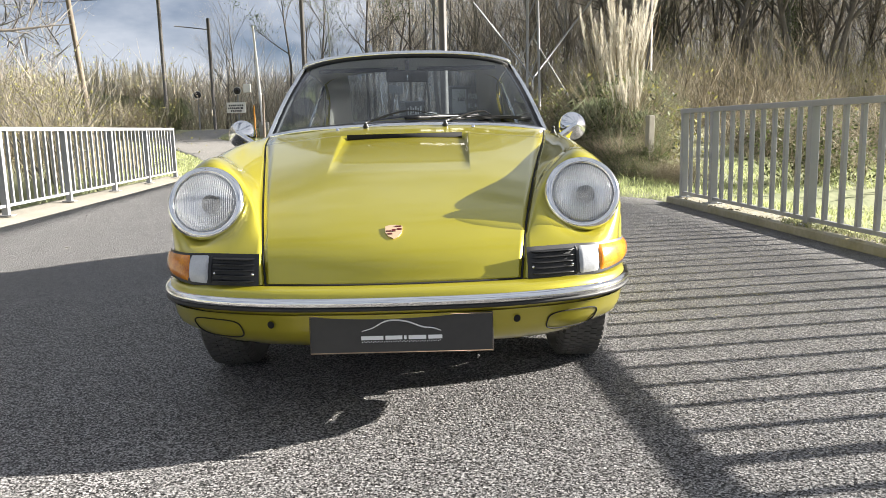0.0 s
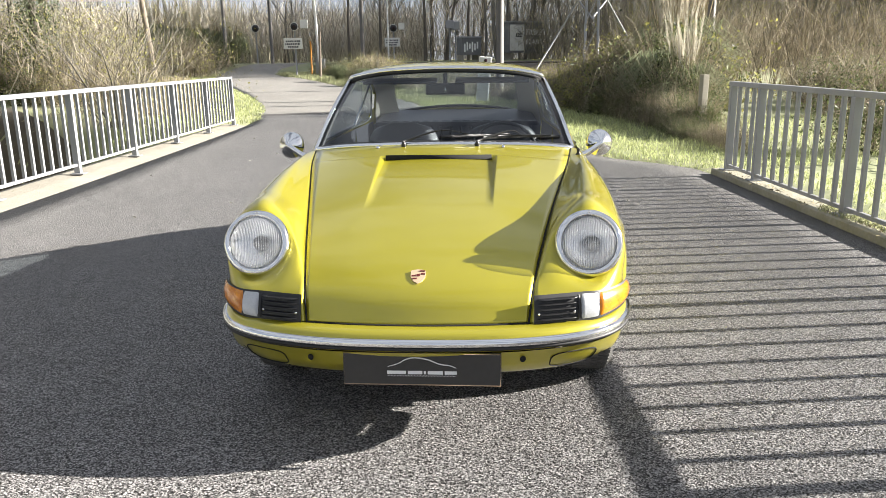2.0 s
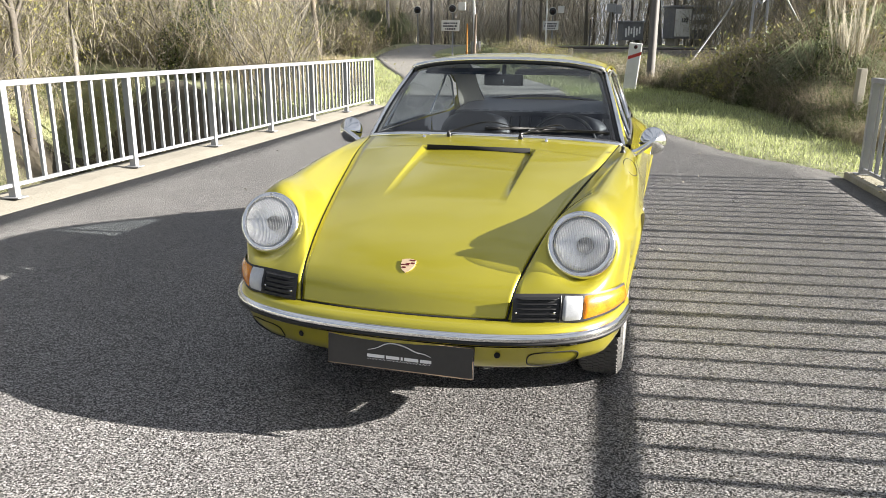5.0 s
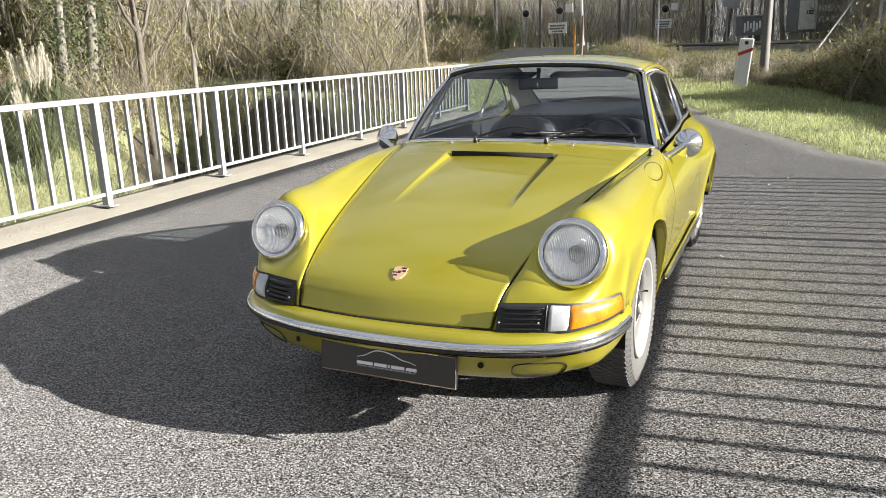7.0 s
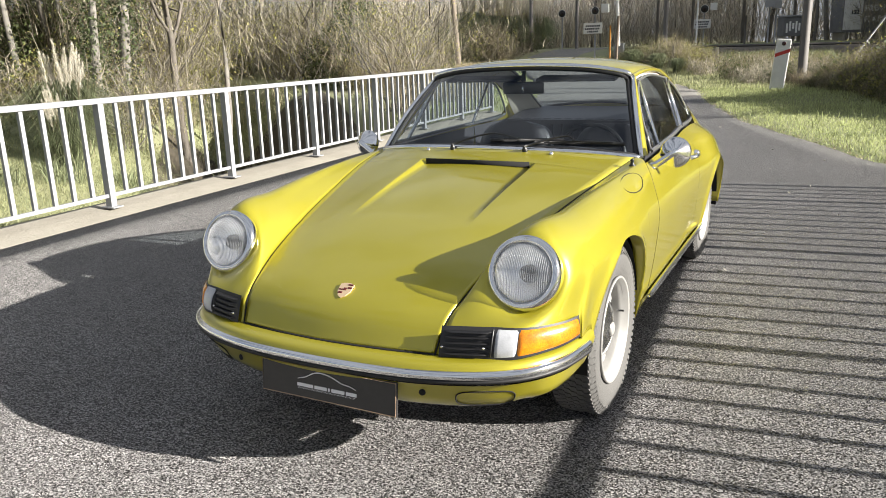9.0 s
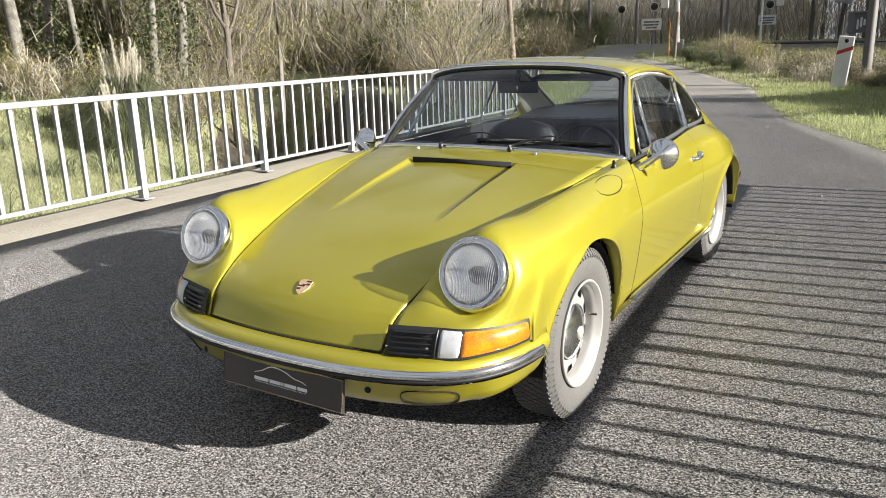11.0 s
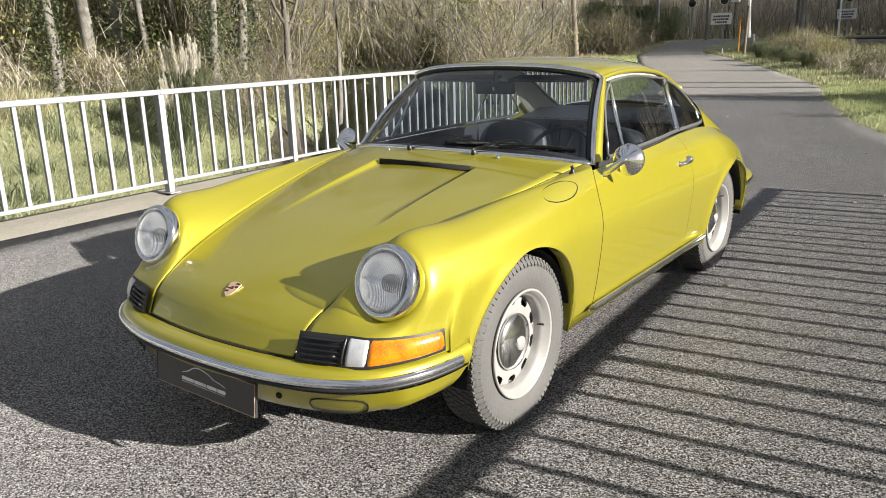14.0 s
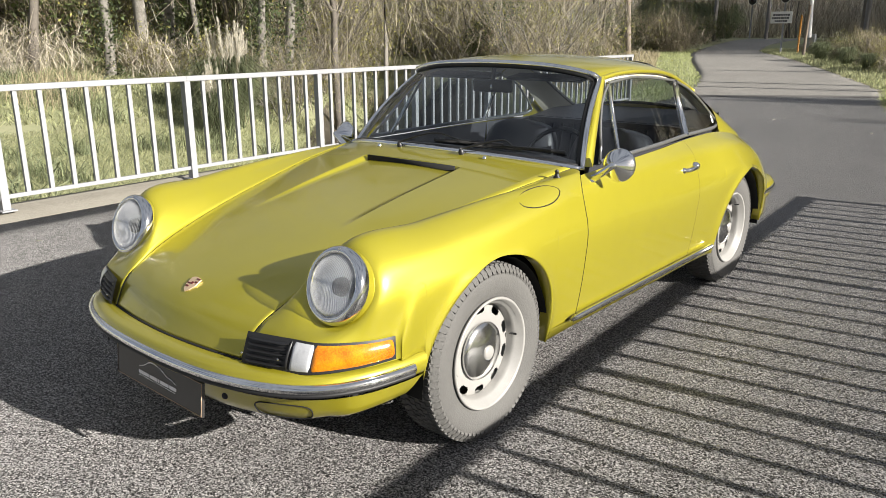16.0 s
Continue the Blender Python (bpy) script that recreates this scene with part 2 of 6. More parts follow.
def spline(pts, n):
    """Points on a smooth curve through pts, n steps to each stretch."""
    p = [Vector(q) for q in pts]
    p = [2 * p[0] - p[1]] + p + [2 * p[-1] - p[-2]]
    out = []
    for i in range(1, len(p) - 2):
        a, b, c, d = p[i - 1:i + 3]
        for k in range(n):
            t = k / n
            out.append(0.5 * (2 * b + (c - a) * t + (2 * a - 5 * b + 4 * c - d) * t * t + (3 * b - a - 3 * c + d) * t ** 3))
    out.append(p[-2].copy())
    return out


def loft(curves, n=6, m=4):
    """A grid through feature curves that share their number of knots: rows along the curves, columns across them."""
    fine = [spline(c, n) for c in curves]
    return [spline([c[i] for c in fine], m) for i in range(len(fine[0]))]


def grid(rows, closed=False):
    w = len(rows[0])
    verts = [v for r in rows for v in r]
    faces = []
    for i in range(len(rows) - 1):
        for j in range(w if closed else w - 1):
            k = (j + 1) % w
            faces.append((i * w + j, i * w + k, (i + 1) * w + k, (i + 1) * w + j))
    return verts, faces


def tube(path, radius, n=8, closed=False, flat=1.0, caps=True):
    """A round bar along a path; radius may be a list; flat squashes its height."""
    p = [Vector(q) for q in path]
    count = len(p)
    rows = []
    up = Vector((0, 0, 1))
    for i in range(count):
        a, b = (p[i - 1], p[(i + 1) % count]) if closed else (p[max(0, i - 1)], p[min(count - 1, i + 1)])
        d = (b - a).normalized()
        side = d.cross(up)
        if side.length < 1e-3:
            side = d.cross(Vector((0, 1, 0)))
        side.normalize()
        top = side.cross(d).normalized()
        r = radius[i] if isinstance(radius, (list, tuple)) else radius
        rows.append([p[i] + side * math.cos(2 * math.pi * k / n) * r + top * math.sin(2 * math.pi * k / n) * r * flat for k in range(n)])
    if closed:
        rows.append(rows[0])
    verts, faces = grid(rows, True)
    if caps and not closed:
        faces.append(tuple(range(n)))
        faces.append(tuple(reversed(range(len(verts) - n, len(verts)))))
    return verts, faces


def lathe(profile, n=40, axis="x"):
    """Turns (radius, along) pairs about an axis."""
    rows = []
    for k in range(n):
        c, s = math.cos(2 * math.pi * k / n), math.sin(2 * math.pi * k / n)
        row = []
        for r, a in profile:
            row.append(Vector((a, r * c, r * s)) if axis == "x" else Vector((r * c, a, r * s)) if axis == "y" else Vector((r * c, r * s, a)))
        rows.append(row)
    rows.append(rows[0])
    return grid(rows)


def box(x0, y0, z0, x1, y1, z1, bevel=0.0):
    if not bevel:
        v = [(x, y, z) for x in (x0, x1) for y in (y0, y1) for z in (z0, z1)]
        return v, [(0, 1, 3, 2), (4, 6, 7, 5), (0, 4, 5, 1), (2, 3, 7, 6), (0, 2, 6, 4), (1, 5, 7, 3)]
    bm = bmesh.new()
    bmesh.ops.create_cube(bm, size=1.0, matrix=Matrix.LocRotScale(((x0 + x1) / 2, (y0 + y1) / 2, (z0 + z1) / 2), None, (x1 - x0, y1 - y0, z1 - z0)))
    bmesh.ops.bevel(bm, geom=bm.edges[:], offset=bevel, segments=2, affect="EDGES", profile=0.6)
    bm.verts.index_update()
    out = [v.co.copy() for v in bm.verts], [tuple(v.index for v in f.verts) for f in bm.faces]
    bm.free()
    return out


def lerp(a, b, t):
    return a + (b - a) * t


def smooth_step(a, b, x):
    t = min(1.0, max(0.0, (x - a) / (b - a)))
    return t * t * (3 - 2 * t)


def at_knots(knots, x):
    """Smooth value through (x, y) knots."""
    if x <= knots[0][0]:
        return knots[0][1]
    for (a, p), (b, q) in zip(knots, knots[1:]):
        if x <= b:
            i = knots.index((a, p))
            m0 = (q - (knots[i - 1][1] if i else p)) / (b - (knots[i - 1][0] if i else a))
            nxt = knots[i + 2] if i + 2 < len(knots) else (b, q)
            m1 = (nxt[1] - p) / (nxt[0] - a)
            h, t = b - a, (x - a) / (b - a)
            return (2 * t ** 3 - 3 * t * t + 1) * p + (t ** 3 - 2 * t * t + t) * h * m0 + (3 * t * t - 2 * t ** 3) * q + (t ** 3 - t * t) * h * m1
    return knots[-1][1]


def outline_tube(points, radius, n=8, flat=1.0):
    return tube(points, radius, n, closed=True, flat=flat)

# ---------------------------------------------------------------- the sports car
# its own axes: x across, y back from the front axle, z up
CAR = empty("sports_car", pose(0.245, 3.21, 0, 0, 0, -3.8))
tagged(CAR, "chartreuse yellow classic rear-engined sports coupe parked on the asphalt bridge", "car")

A_ROW = [(0, -0.868, 0.452), (0, -0.822, 0.535), (0, -0.735, 0.594), (0, -0.56, 0.664), (0, -0.30, 0.742), (0, 0.0, 0.812), (0, 0.30, 0.872), (0, 0.455, 0.906)]
B_ROW = [(0.20, -0.858, 0.452), (0.20, -0.812, 0.533), (0.21, -0.73, 0.590), (0.225, -0.56, 0.660), (0.255, -0.30, 0.738), (0.285, 0.0, 0.806), (0.315, 0.30, 0.862), (0.34, 0.487, 0.899)]
C_ROW = [(0.375, -0.835, 0.452), (0.388, -0.787, 0.530), (0.402, -0.715, 0.580), (0.432, -0.56, 0.645), (0.482, -0.30, 0.718), (0.541, 0.0, 0.782), (0.600, 0.30, 0.836), (0.640, 0.575, 0.872)]
D_ROW = [(0.50, -0.802, 0.452), (0.50, -0.772, 0.532), (0.474, -0.638, 0.650), (0.492, -0.560, 0.740), (0.552, -0.30, 0.775), (0.603, 0.0, 0.816), (0.646, 0.30, 0.848), (0.672, 0.580, 0.866)]
E_ROW = [(0.62, -0.752, 0.452), (0.615, -0.740, 0.538), (0.594, -0.592, 0.606), (0.592, -0.565, 0.797), (0.627, -0.30, 0.815), (0.657, 0.0, 0.838), (0.680, 0.30, 0.850), (0.693, 0.555, 0.852)]
F_ROW = [(0.700, -0.65, 0.452), (0.698, -0.640, 0.540), (0.709, -0.600, 0.652), (0.697, -0.535, 0.738), (0.718, -0.28, 0.762), (0.737, 0.0, 0.775), (0.738, 0.30, 0.790), (0.730, 0.515, 0.795)]
G_ROW = [(0.738, -0.525, 0.452), (0.738, -0.520, 0.540), (0.744, -0.485, 0.620), (0.748, -0.42, 0.662), (0.764, -0.25, 0.675), (0.772, 0.0, 0.680), (0.770, 0.30, 0.690), (0.766, 0.500, 0.690)]
# belt, shoulder and flank from the door to the tail
E_BACK = [(0.693, 0.560, 0.852), (0.690, 0.9, 0.862), (0.680, 1.3, 0.873), (0.655, 1.7, 0.882), (0.648, 2.1, 0.876), (0.640, 2.45, 0.812), (0.585, 2.8, 0.685), (0.47, 3.12, 0.47)]
F_BACK = [(0.730, 0.520, 0.795), (0.732, 0.9, 0.795), (0.730, 1.3, 0.800), (0.722, 1.7, 0.812), (0.732, 2.1, 0.815), (0.722, 2.45, 0.745), (0.670, 2.78, 0.625), (0.57, 3.08, 0.44)]
G_BACK = [(0.766, 0.506, 0.690), (0.764, 0.9, 0.680), (0.762, 1.3, 0.675), (0.764, 1.7, 0.690), (0.784, 2.1, 0.705), (0.776, 2.42, 0.64), (0.735, 2.72, 0.54), (0.655, 3.0, 0.41)]
WHEEL_R, AXLE_Z, ARCH_R, BASE, FRONT = 0.322, 0.316, 0.352, 2.268, -0.07


def lower_edge(v):
    """Height of the body's lower edge: sill, and the arches cut into it."""
    sill = 0.445 if v < FRONT - ARCH_R else 0.245 if v < 2.4 else 0.30
    for c in (FRONT, BASE):
        if abs(v - c) < ARCH_R:
            sill = max(sill, AXLE_Z + 0.006 + math.sqrt(ARCH_R ** 2 - (v - c) ** 2))
    return sill


def flank_at(v):
    """The flank curve at a station along the car."""
    pts = FLANK
    for a, b in zip(pts, pts[1:]):
        if a.y <= v <= b.y:
            return a.lerp(b, (v - a.y) / max(1e-6, b.y - a.y))
    return pts[0] if v < pts[0].y else pts[-1]


FLANK = spline(G_ROW[1:], 8) + spline(G_BACK, 8)[1:]


def stations(v0, v1, step=0.05):
    vs = {v0, v1}
    k = int((v1 - v0) / step)
    vs.update(lerp(v0, v1, i / max(1, k)) for i in range(k + 1))
    for c in (FRONT, BASE):
        for i in range(41):
            v = c - ARCH_R * math.cos(math.pi * i / 40) * 0.9995
            if v0 < v < v1:
                vs.add(v)
    return sorted(vs)


def skirt_line(g, rows=9):
    """The flank below its widest line at one station, down to sill or arch, with a turned-in lip."""
    v, low = g.y, lower_edge(g.y)
    line = []
    for k in range(1, rows + 1):
        w = lerp(g.z, low, k / rows)
        d = max(0.0, g.z - w)
        flare = 0.009 * sum(math.exp(-((math.hypot(v - c, w - AXLE_Z - 0.006) - ARCH_R) / 0.028) ** 2) for c in (FRONT, BASE))
        line.append(Vector((g.x + 0.30 * d * math.exp(-d / 0.06) - 0.045 * (d / 0.44) ** 2.2 + flare * min(1.0, d / 0.03), v, w)))
    e = line[-1]
    return line + [e + Vector((-0.014, 0, 0.002)), e + Vector((-0.05, 0, 0.004))]


def arch_rows(rows):
    """Puts rows exactly on the ends of the wheel arches, so that the openings are cut round."""
    out = []
    for a, b in zip(rows, rows[1:]):
        out.append(a)
        for c in (FRONT - ARCH_R, FRONT + ARCH_R, BASE - ARCH_R, BASE + ARCH_R):
            if a[-1].y < c < b[-1].y:
                for off in (-0.0006, 0.0006):
                    t = (c + off - a[-1].y) / (b[-1].y - a[-1].y)
                    if 0 < t < 1:
                        out.append([p.lerp(q, t) for p, q in zip(a, b)])
    return out + [rows[-1]]


def both(name, piece, mat, label="", parent=None):
    a = part(name, piece, mat, parent or CAR, label)
    b = part(name, mirrored(piece), mat, parent or CAR, label)
    return a, b


# hood with the sunken air-inlet panel
hood_rows = loft([C_ROW, B_ROW, A_ROW, [(-x, y, z) for x, y, z in B_ROW], [(-x, y, z) for x, y, z in C_ROW]], 8, 10)


def hood_line(row, us):
    """Resamples one cross line of the hood at given widths."""
    out = []
    r = sorted(row, key=lambda p: p.x)
    for u in us:
        for a, b in zip(r, r[1:]):
            if a.x <= u <= b.x:
                out.append(a.lerp(b, (u - a.x) / max(1e-9, b.x - a.x)))
                break
        else:
            out.append((r[0] if u < 0 else r[-1]).copy())
    return out


INLET_U, INLET_V = 0.252, 0.325


def hood_mesh():
    rows = []
    for row in hood_rows:
        edge = max(p.x for p in row)
        side = [INLET_U + 0.0045 * k for k in range(1, 7)] + [lerp(INLET_U + 0.034, edge - 0.0035, k / 8) for k in range(9)]
        mid = [lerp(0, INLET_U, k / 8) for k in range(9)]
        us = [-u for u in reversed(side)] + [-u for u in reversed(mid)] + mid[1:] + side
        rows.append(hood_line(row, us))
    def sunk(p, k, full):
        """Depth of the panel at a point: a sloping wall that widens towards the slot."""
        wall = max(0.003, 0.022 * k)
        return full * min(1.0, max(0.0, (INLET_U + wall - abs(p.x)) / wall))

    out = []
    for i, row in enumerate(rows):
        v = row[len(row) // 2].y
        k = max(0.0, (v + 0.30) / (INLET_V + 0.30)) if v < INLET_V else 0.0
        out.append([p - Vector((0, 0, sunk(p, k, 0.020 * k))) for p in row])
        nxt = rows[i + 1][len(row) // 2].y if i + 1 < len(rows) else v
        if v < INLET_V <= nxt:
            t = (INLET_V - v) / (nxt - v)
            mid = [a.lerp(b, t) for a, b in zip(row, rows[i + 1])]
            out.append([p - Vector((0, 0.001, sunk(p, 1.0, 0.020))) for p in mid])
            out.append(mid)
    for row in out:
        a, b = row[0], row[-1]
        row.insert(0, a + Vector((0.004, 0, -0.014)))
        row.append(b + Vector((-0.004, 0, -0.014)))
    first = [p + Vector((0, 0.012, -0.006)) for p in out[0]]
    return grid([first] + out)


part("hood", hood_mesh(), PAINT, CAR)
part("air_inlet", box(-0.249, INLET_V - 0.012, 0.842, 0.249, INLET_V - 0.002, 0.873), SHADE_BLACK, CAR, "black air inlet slot at the back of the hood")
seam = [Vector((p.x + 0.0, p.y, p.z - 0.0048)) for p in spline(C_ROW, 8)]
both("seam", tube(seam, 0.0042, 6), SHADE_BLACK)
front_seam = spline([(-0.375, -0.835, 0.449), (-0.2, -0.858, 0.449), (0, -0.868, 0.449), (0.2, -0.858, 0.449), (0.375, -0.835, 0.449)], 6)
part("seam", tube(front_seam, 0.006, 6), SHADE_BLACK, CAR)

# front wings
wing_rows = arch_rows(loft([[(x + 0.0035, y, z) for x, y, z in C_ROW], D_ROW, E_ROW, F_ROW, G_ROW], 22, 6))
wing_rows = [[r[0] + Vector((0.004, 0, -0.014))] + r + skirt_line(r[-1]) for r in wing_rows]
both("front_wing", grid(wing_rows), PAINT)
# doors
DOOR_END = 1.60
back_rows = arch_rows(loft([E_BACK, F_BACK, G_BACK], 30, 6))
ahead = [r for r in back_rows if r[-1].y <= DOOR_END]
behind = [r for r in back_rows if r[-1].y > DOOR_END]
share = (DOOR_END - ahead[-1][-1].y) / (behind[0][-1].y - ahead[-1][-1].y)
door_edge = [a.lerp(b, share) for a, b in zip(ahead[-1], behind[0])]
gap = Vector((0, 0.0013, 0))
both("door", grid([r + skirt_line(r[-1]) for r in ahead[:-1] + [[p - gap for p in door_edge]]]), PAINT)
both("rear_wing", grid([r + skirt_line(r[-1]) for r in [[p + gap for p in door_edge]] + behind]), PAINT)
both("seam", tube([p + Vector((0, 0.003, 0)) for p in wing_rows[-1][13:-2]], 0.0012, 5), SEAM)
both("seam", tube([p - Vector((0.001, 0, 0)) for p in door_edge + skirt_line(door_edge[-1])[:-2]], 0.0010, 5), SEAM)

# bumper, painted, with a chrome strip
BUMP = [(0, -0.937), (0.25, -0.926), (0.42, -0.893), (0.56, -0.838), (0.66, -0.758), (0.722, -0.645), (0.750, -0.52), (0.757, -0.425)]
bump_path = [Vector((p.x, p.y, 0)) for p in spline([(-x, y, 0) for x, y in reversed(BUMP[1:])] + [(x, y, 0) for x, y in BUMP], 6)]


def along_bumper(section, path=None, lift=0.0):
    """Sweeps (out, height) pairs along the bumper's line; lift raises and tucks the low points towards the ends."""
    path = path or bump_path
    rows = []
    for i, p in enumerate(path):
        a, b = path[max(0, i - 1)], path[min(len(path) - 1, i + 1)]
        d = (b - a).normalized()
        n = Vector((d.y, -d.x, 0))
        k = lift * smooth_step(0.52, 0.80, abs(p.x)) if lift else 0.0
        end = smooth_step(0.66, 0.757, abs(p.x))
        rows.append([p + n * o * (1 - 0.4 * k) + Vector((0, -0.55 * end * max(0.0, 0.40 - h), lerp(h, 0.376, k * 0.34))) for o, h in section])
    return grid(rows)


part("bumper", along_bumper([(-0.075, 0.449), (-0.05, 0.452), (-0.02, 0.447), (-0.004, 0.436), (0.0, 0.415), (-0.004, 0.395), (-0.012, 0.380), (-0.03, 0.372)]), PAINT, CAR)
part("valance", along_bumper([(-0.012, 0.376), (-0.022, 0.36), (-0.036, 0.325), (-0.062, 0.29), (-0.11, 0.262), (-0.2, 0.25)], None, 1.0), PAINT, CAR)
trim_path = bump_path[4:-4]
part("bumper_trim", along_bumper([(-0.002, 0.428), (0.009, 0.427), (0.015, 0.417), (0.015, 0.408), (0.010, 0.402), (-0.002, 0.401)], trim_path), CHROME, CAR, "polished aluminium bumper strip")
part("bumper_rubber", along_bumper([(-0.002, 0.401), (0.011, 0.401), (0.011, 0.391), (-0.004, 0.389)], trim_path), RUBBER, CAR, "black rubber bumper insert")


def wheel():
    """One steel wheel on its hub, outer face towards +x, centre at the origin."""
    hub = empty("wheel")
    tread = [(0.196, -0.070), (0.225, -0.084), (0.265, -0.088), (0.302, -0.080), (0.313, -0.066), (0.317, -0.04), (0.318, 0.0), (0.317, 0.04), (0.313, 0.066), (0.302, 0.080), (0.265, 0.088), (0.225, 0.084), (0.196, 0.070)]
    part("tyre", lathe(tread, 72), TYRE, hub, "black rubber tyre with a zigzag tread")
    blocks = []
    n = 74
    for k in range(n):
        a = 2 * math.pi * k / n
        for row in range(6):
            x0 = -0.070 + row * 0.0235
            r = 0.3175 if 0 < row < 5 else 0.3145
            off = (row % 2) * 0.5 * 2 * math.pi / n
            w = 0.72 * 2 * math.pi / n
            vs = []
            for aa, xx in ((a + off, x0), (a + off + w * 0.5, x0 + 0.004), (a + off + w, x0), (a + off + w, x0 + 0.0195), (a + off + w * 0.5, x0 + 0.0235), (a + off, x0 + 0.0195)):
                vs.append((xx, (r + 0.004) * math.cos(aa), (r + 0.004) * math.sin(aa)))
            vs += [(x, y * 0.975, z * 0.975) for x, y, z in vs]
            blocks.append((vs, [(0, 1, 2, 3, 4, 5), (0, 6, 7, 1), (1, 7, 8, 2), (2, 8, 9, 3), (3, 9, 10, 4), (4, 10, 11, 5), (5, 11, 6, 0)]))
    for k in range(n):
        a = 2 * math.pi * k / n
        w = 0.62 * 2 * math.pi / n
        for s in (1, -1):
            q = [(s * 0.0700, 0.3125, a), (s * 0.0700, 0.3125, a + w), (s * 0.0865, 0.288, a + w), (s * 0.0865, 0.288, a)]
            vs = [(x * 1.02, (r + 0.003) * math.cos(b), (r + 0.003) * math.sin(b)) for x, r, b in q] + [(x * 0.95, (r - 0.01) * math.cos(b), (r - 0.01) * math.sin(b)) for x, r, b in q]
            blocks.append((vs, [(0, 1, 2, 3), (0, 4, 5, 1), (1, 5, 6, 2), (2, 6, 7, 3), (3, 7, 4, 0)]))
    tagged(part("tread", join(*blocks), TYRE, hub, smooth=False), kind="stuff")
    # rim: flange, well and a disc with ten slots
    part("rim", lathe([(0.197, 0.072), (0.203, 0.081), (0.199, 0.087), (0.192, 0.083), (0.188, 0.066), (0.176, 0.060), (0.172, 0.045), (0.166, 0.010)], 64), RIM, hub)
    rows = []
    nslot, per = 10, 16
    prof = ((0.173, 0.004), (0.169, 0.018), (0.164, 0.027), (0.159, 0.029), (0.142, 0.031), (0.137, 0.031), (0.128, 0.032), (0.114, 0.033), (0.100, 0.030), (0.085, 0.028), (0.0, 0.026))
    for k in range(nslot * per):
        a = 2 * math.pi * k / (nslot * per)
        rows.append([Vector((x, r * math.cos(a), r * math.sin(a))) for r, x in prof])
    rows.append(rows[0])
    v, f = grid(rows)
    wide = len(prof) - 1
    cut_at = {2: (5, 6, 7, 8, 9, 10), 3: (4, 5, 6, 7, 8, 9, 10, 11), 4: (5, 6, 7, 8, 9, 10)}
    keep = [q for i, q in enumerate(f) if (i // wide) % per not in cut_at.get(i % wide, ())]
    part("rim_disc", (v, keep), RIM, hub)
    part("drum", lathe([(0.165, -0.03), (0.165, 0.0), (0.05, 0.004), (0.0, 0.004)], 32), SHADE_BLACK, hub)
    part("hubcap", lathe([(0.104, 0.036), (0.106, 0.041), (0.103, 0.046), (0.085, 0.053), (0.06, 0.061), (0.034, 0.068), (0.0, 0.072)], 48), HUBCAP_CHROME, hub, "conical chrome hubcap")
    part("hubcap_badge", lathe([(0.027, 0.066), (0.026, 0.073), (0.020, 0.0755), (0.0, 0.0765)], 24), RIM, hub)
    part("valve", moved(tube([(0, 0, 0), (0.028, 0.006, 0)], 0.004, 6), Matrix.Translation((0.045, 0.157, 0.02))), RUBBER, hub)
    return hub


first = wheel()
first.parent = CAR
first.matrix_basis = pose(0.655, FRONT, AXLE_Z, 0)
for sx, v, rot in ((1, BASE, 37), (-1, FRONT, 80), (-1, BASE, 11)):
    w = copy_thing(first, pose(sx * (0.655 if v < 1 else 0.625), v, AXLE_Z, rot, 0, 0 if sx > 0 else 180))
# dark wheel houses and floor
for v in (FRONT, BASE):
    shell = [[Vector((x, v + 0.36 * math.cos(math.pi * k / 16), AXLE_Z - 0.04 + 0.385 * math.sin(math.pi * k / 16))) for k in range(17)] for x in (0.735, 0.44)]
    both("wheel_house", grid(shell), SHADE_BLACK)
    both("wheel_house", ([(0.44, v - 0.4, 0.2), (0.44, v + 0.4, 0.2), (0.44, v + 0.4, 0.5), (0.44, v + 0.15, 0.66), (0.44, v - 0.15, 0.66), (0.44, v - 0.4, 0.5)], [(0, 1, 2, 3, 4, 5)]), SHADE_BLACK)
part("underbody", box(-0.40, -0.60, 0.215, 0.40, 3.0, 0.25), SHADE_BLACK, CAR)

# ---------------------------------------------------------------- greenhouse
WS_BOT = [(-0.634, 0.640, 0.868), (-0.60, 0.595, 0.880), (-0.40, 0.520, 0.903), (0, 0.475, 0.914), (0.40, 0.520, 0.903), (0.60, 0.595, 0.880), (0.634, 0.640, 0.868)]
WS_TOP = [(-0.508, 0.965, 1.190), (-0.475, 0.925, 1.214), (-0.30, 0.885, 1.242), (0, 0.865, 1.252), (0.30, 0.885, 1.242), (0.475, 0.925, 1.214), (0.508, 0.965, 1.190)]


def pane_between(bot, top, n=6, rows=12, bulge=0.02):
    b, t = spline(bot, n), spline(top, n)
    out = []
    for i in range(rows + 1):
        s = i / rows
        out.append([p.lerp(q, s) + Vector((0, -bulge * math.sin(math.pi * s), bulge * 0.8 * math.sin(math.pi * s))) for p, q in zip(b, t)])
    return out


ws = pane_between(WS_BOT, WS_TOP)
part("windscreen", grid(ws), PANE, CAR, "clear curved windscreen glass")
rim_line = ws[0] + [r[-1] for r in ws[1:-1]] + list(reversed(ws[-1])) + [r[0] for r in reversed(ws[1:-1])]
part("windscreen_rubber", outline_tube(rim_line, 0.012, 8), RUBBER, CAR)
mid_ws = Vector((0, 0.70, 1.065))
out_line = [p + Vector(((p - mid_ws).x * 0.036, (p - mid_ws).y * 0.05 - 0.006, (p - mid_ws).z * 0.05 + 0.003)) for p in rim_line]
part("windscreen_trim", outline_tube(out_line, 0.0125, 8), CHROME, CAR, "chrome windscreen surround")

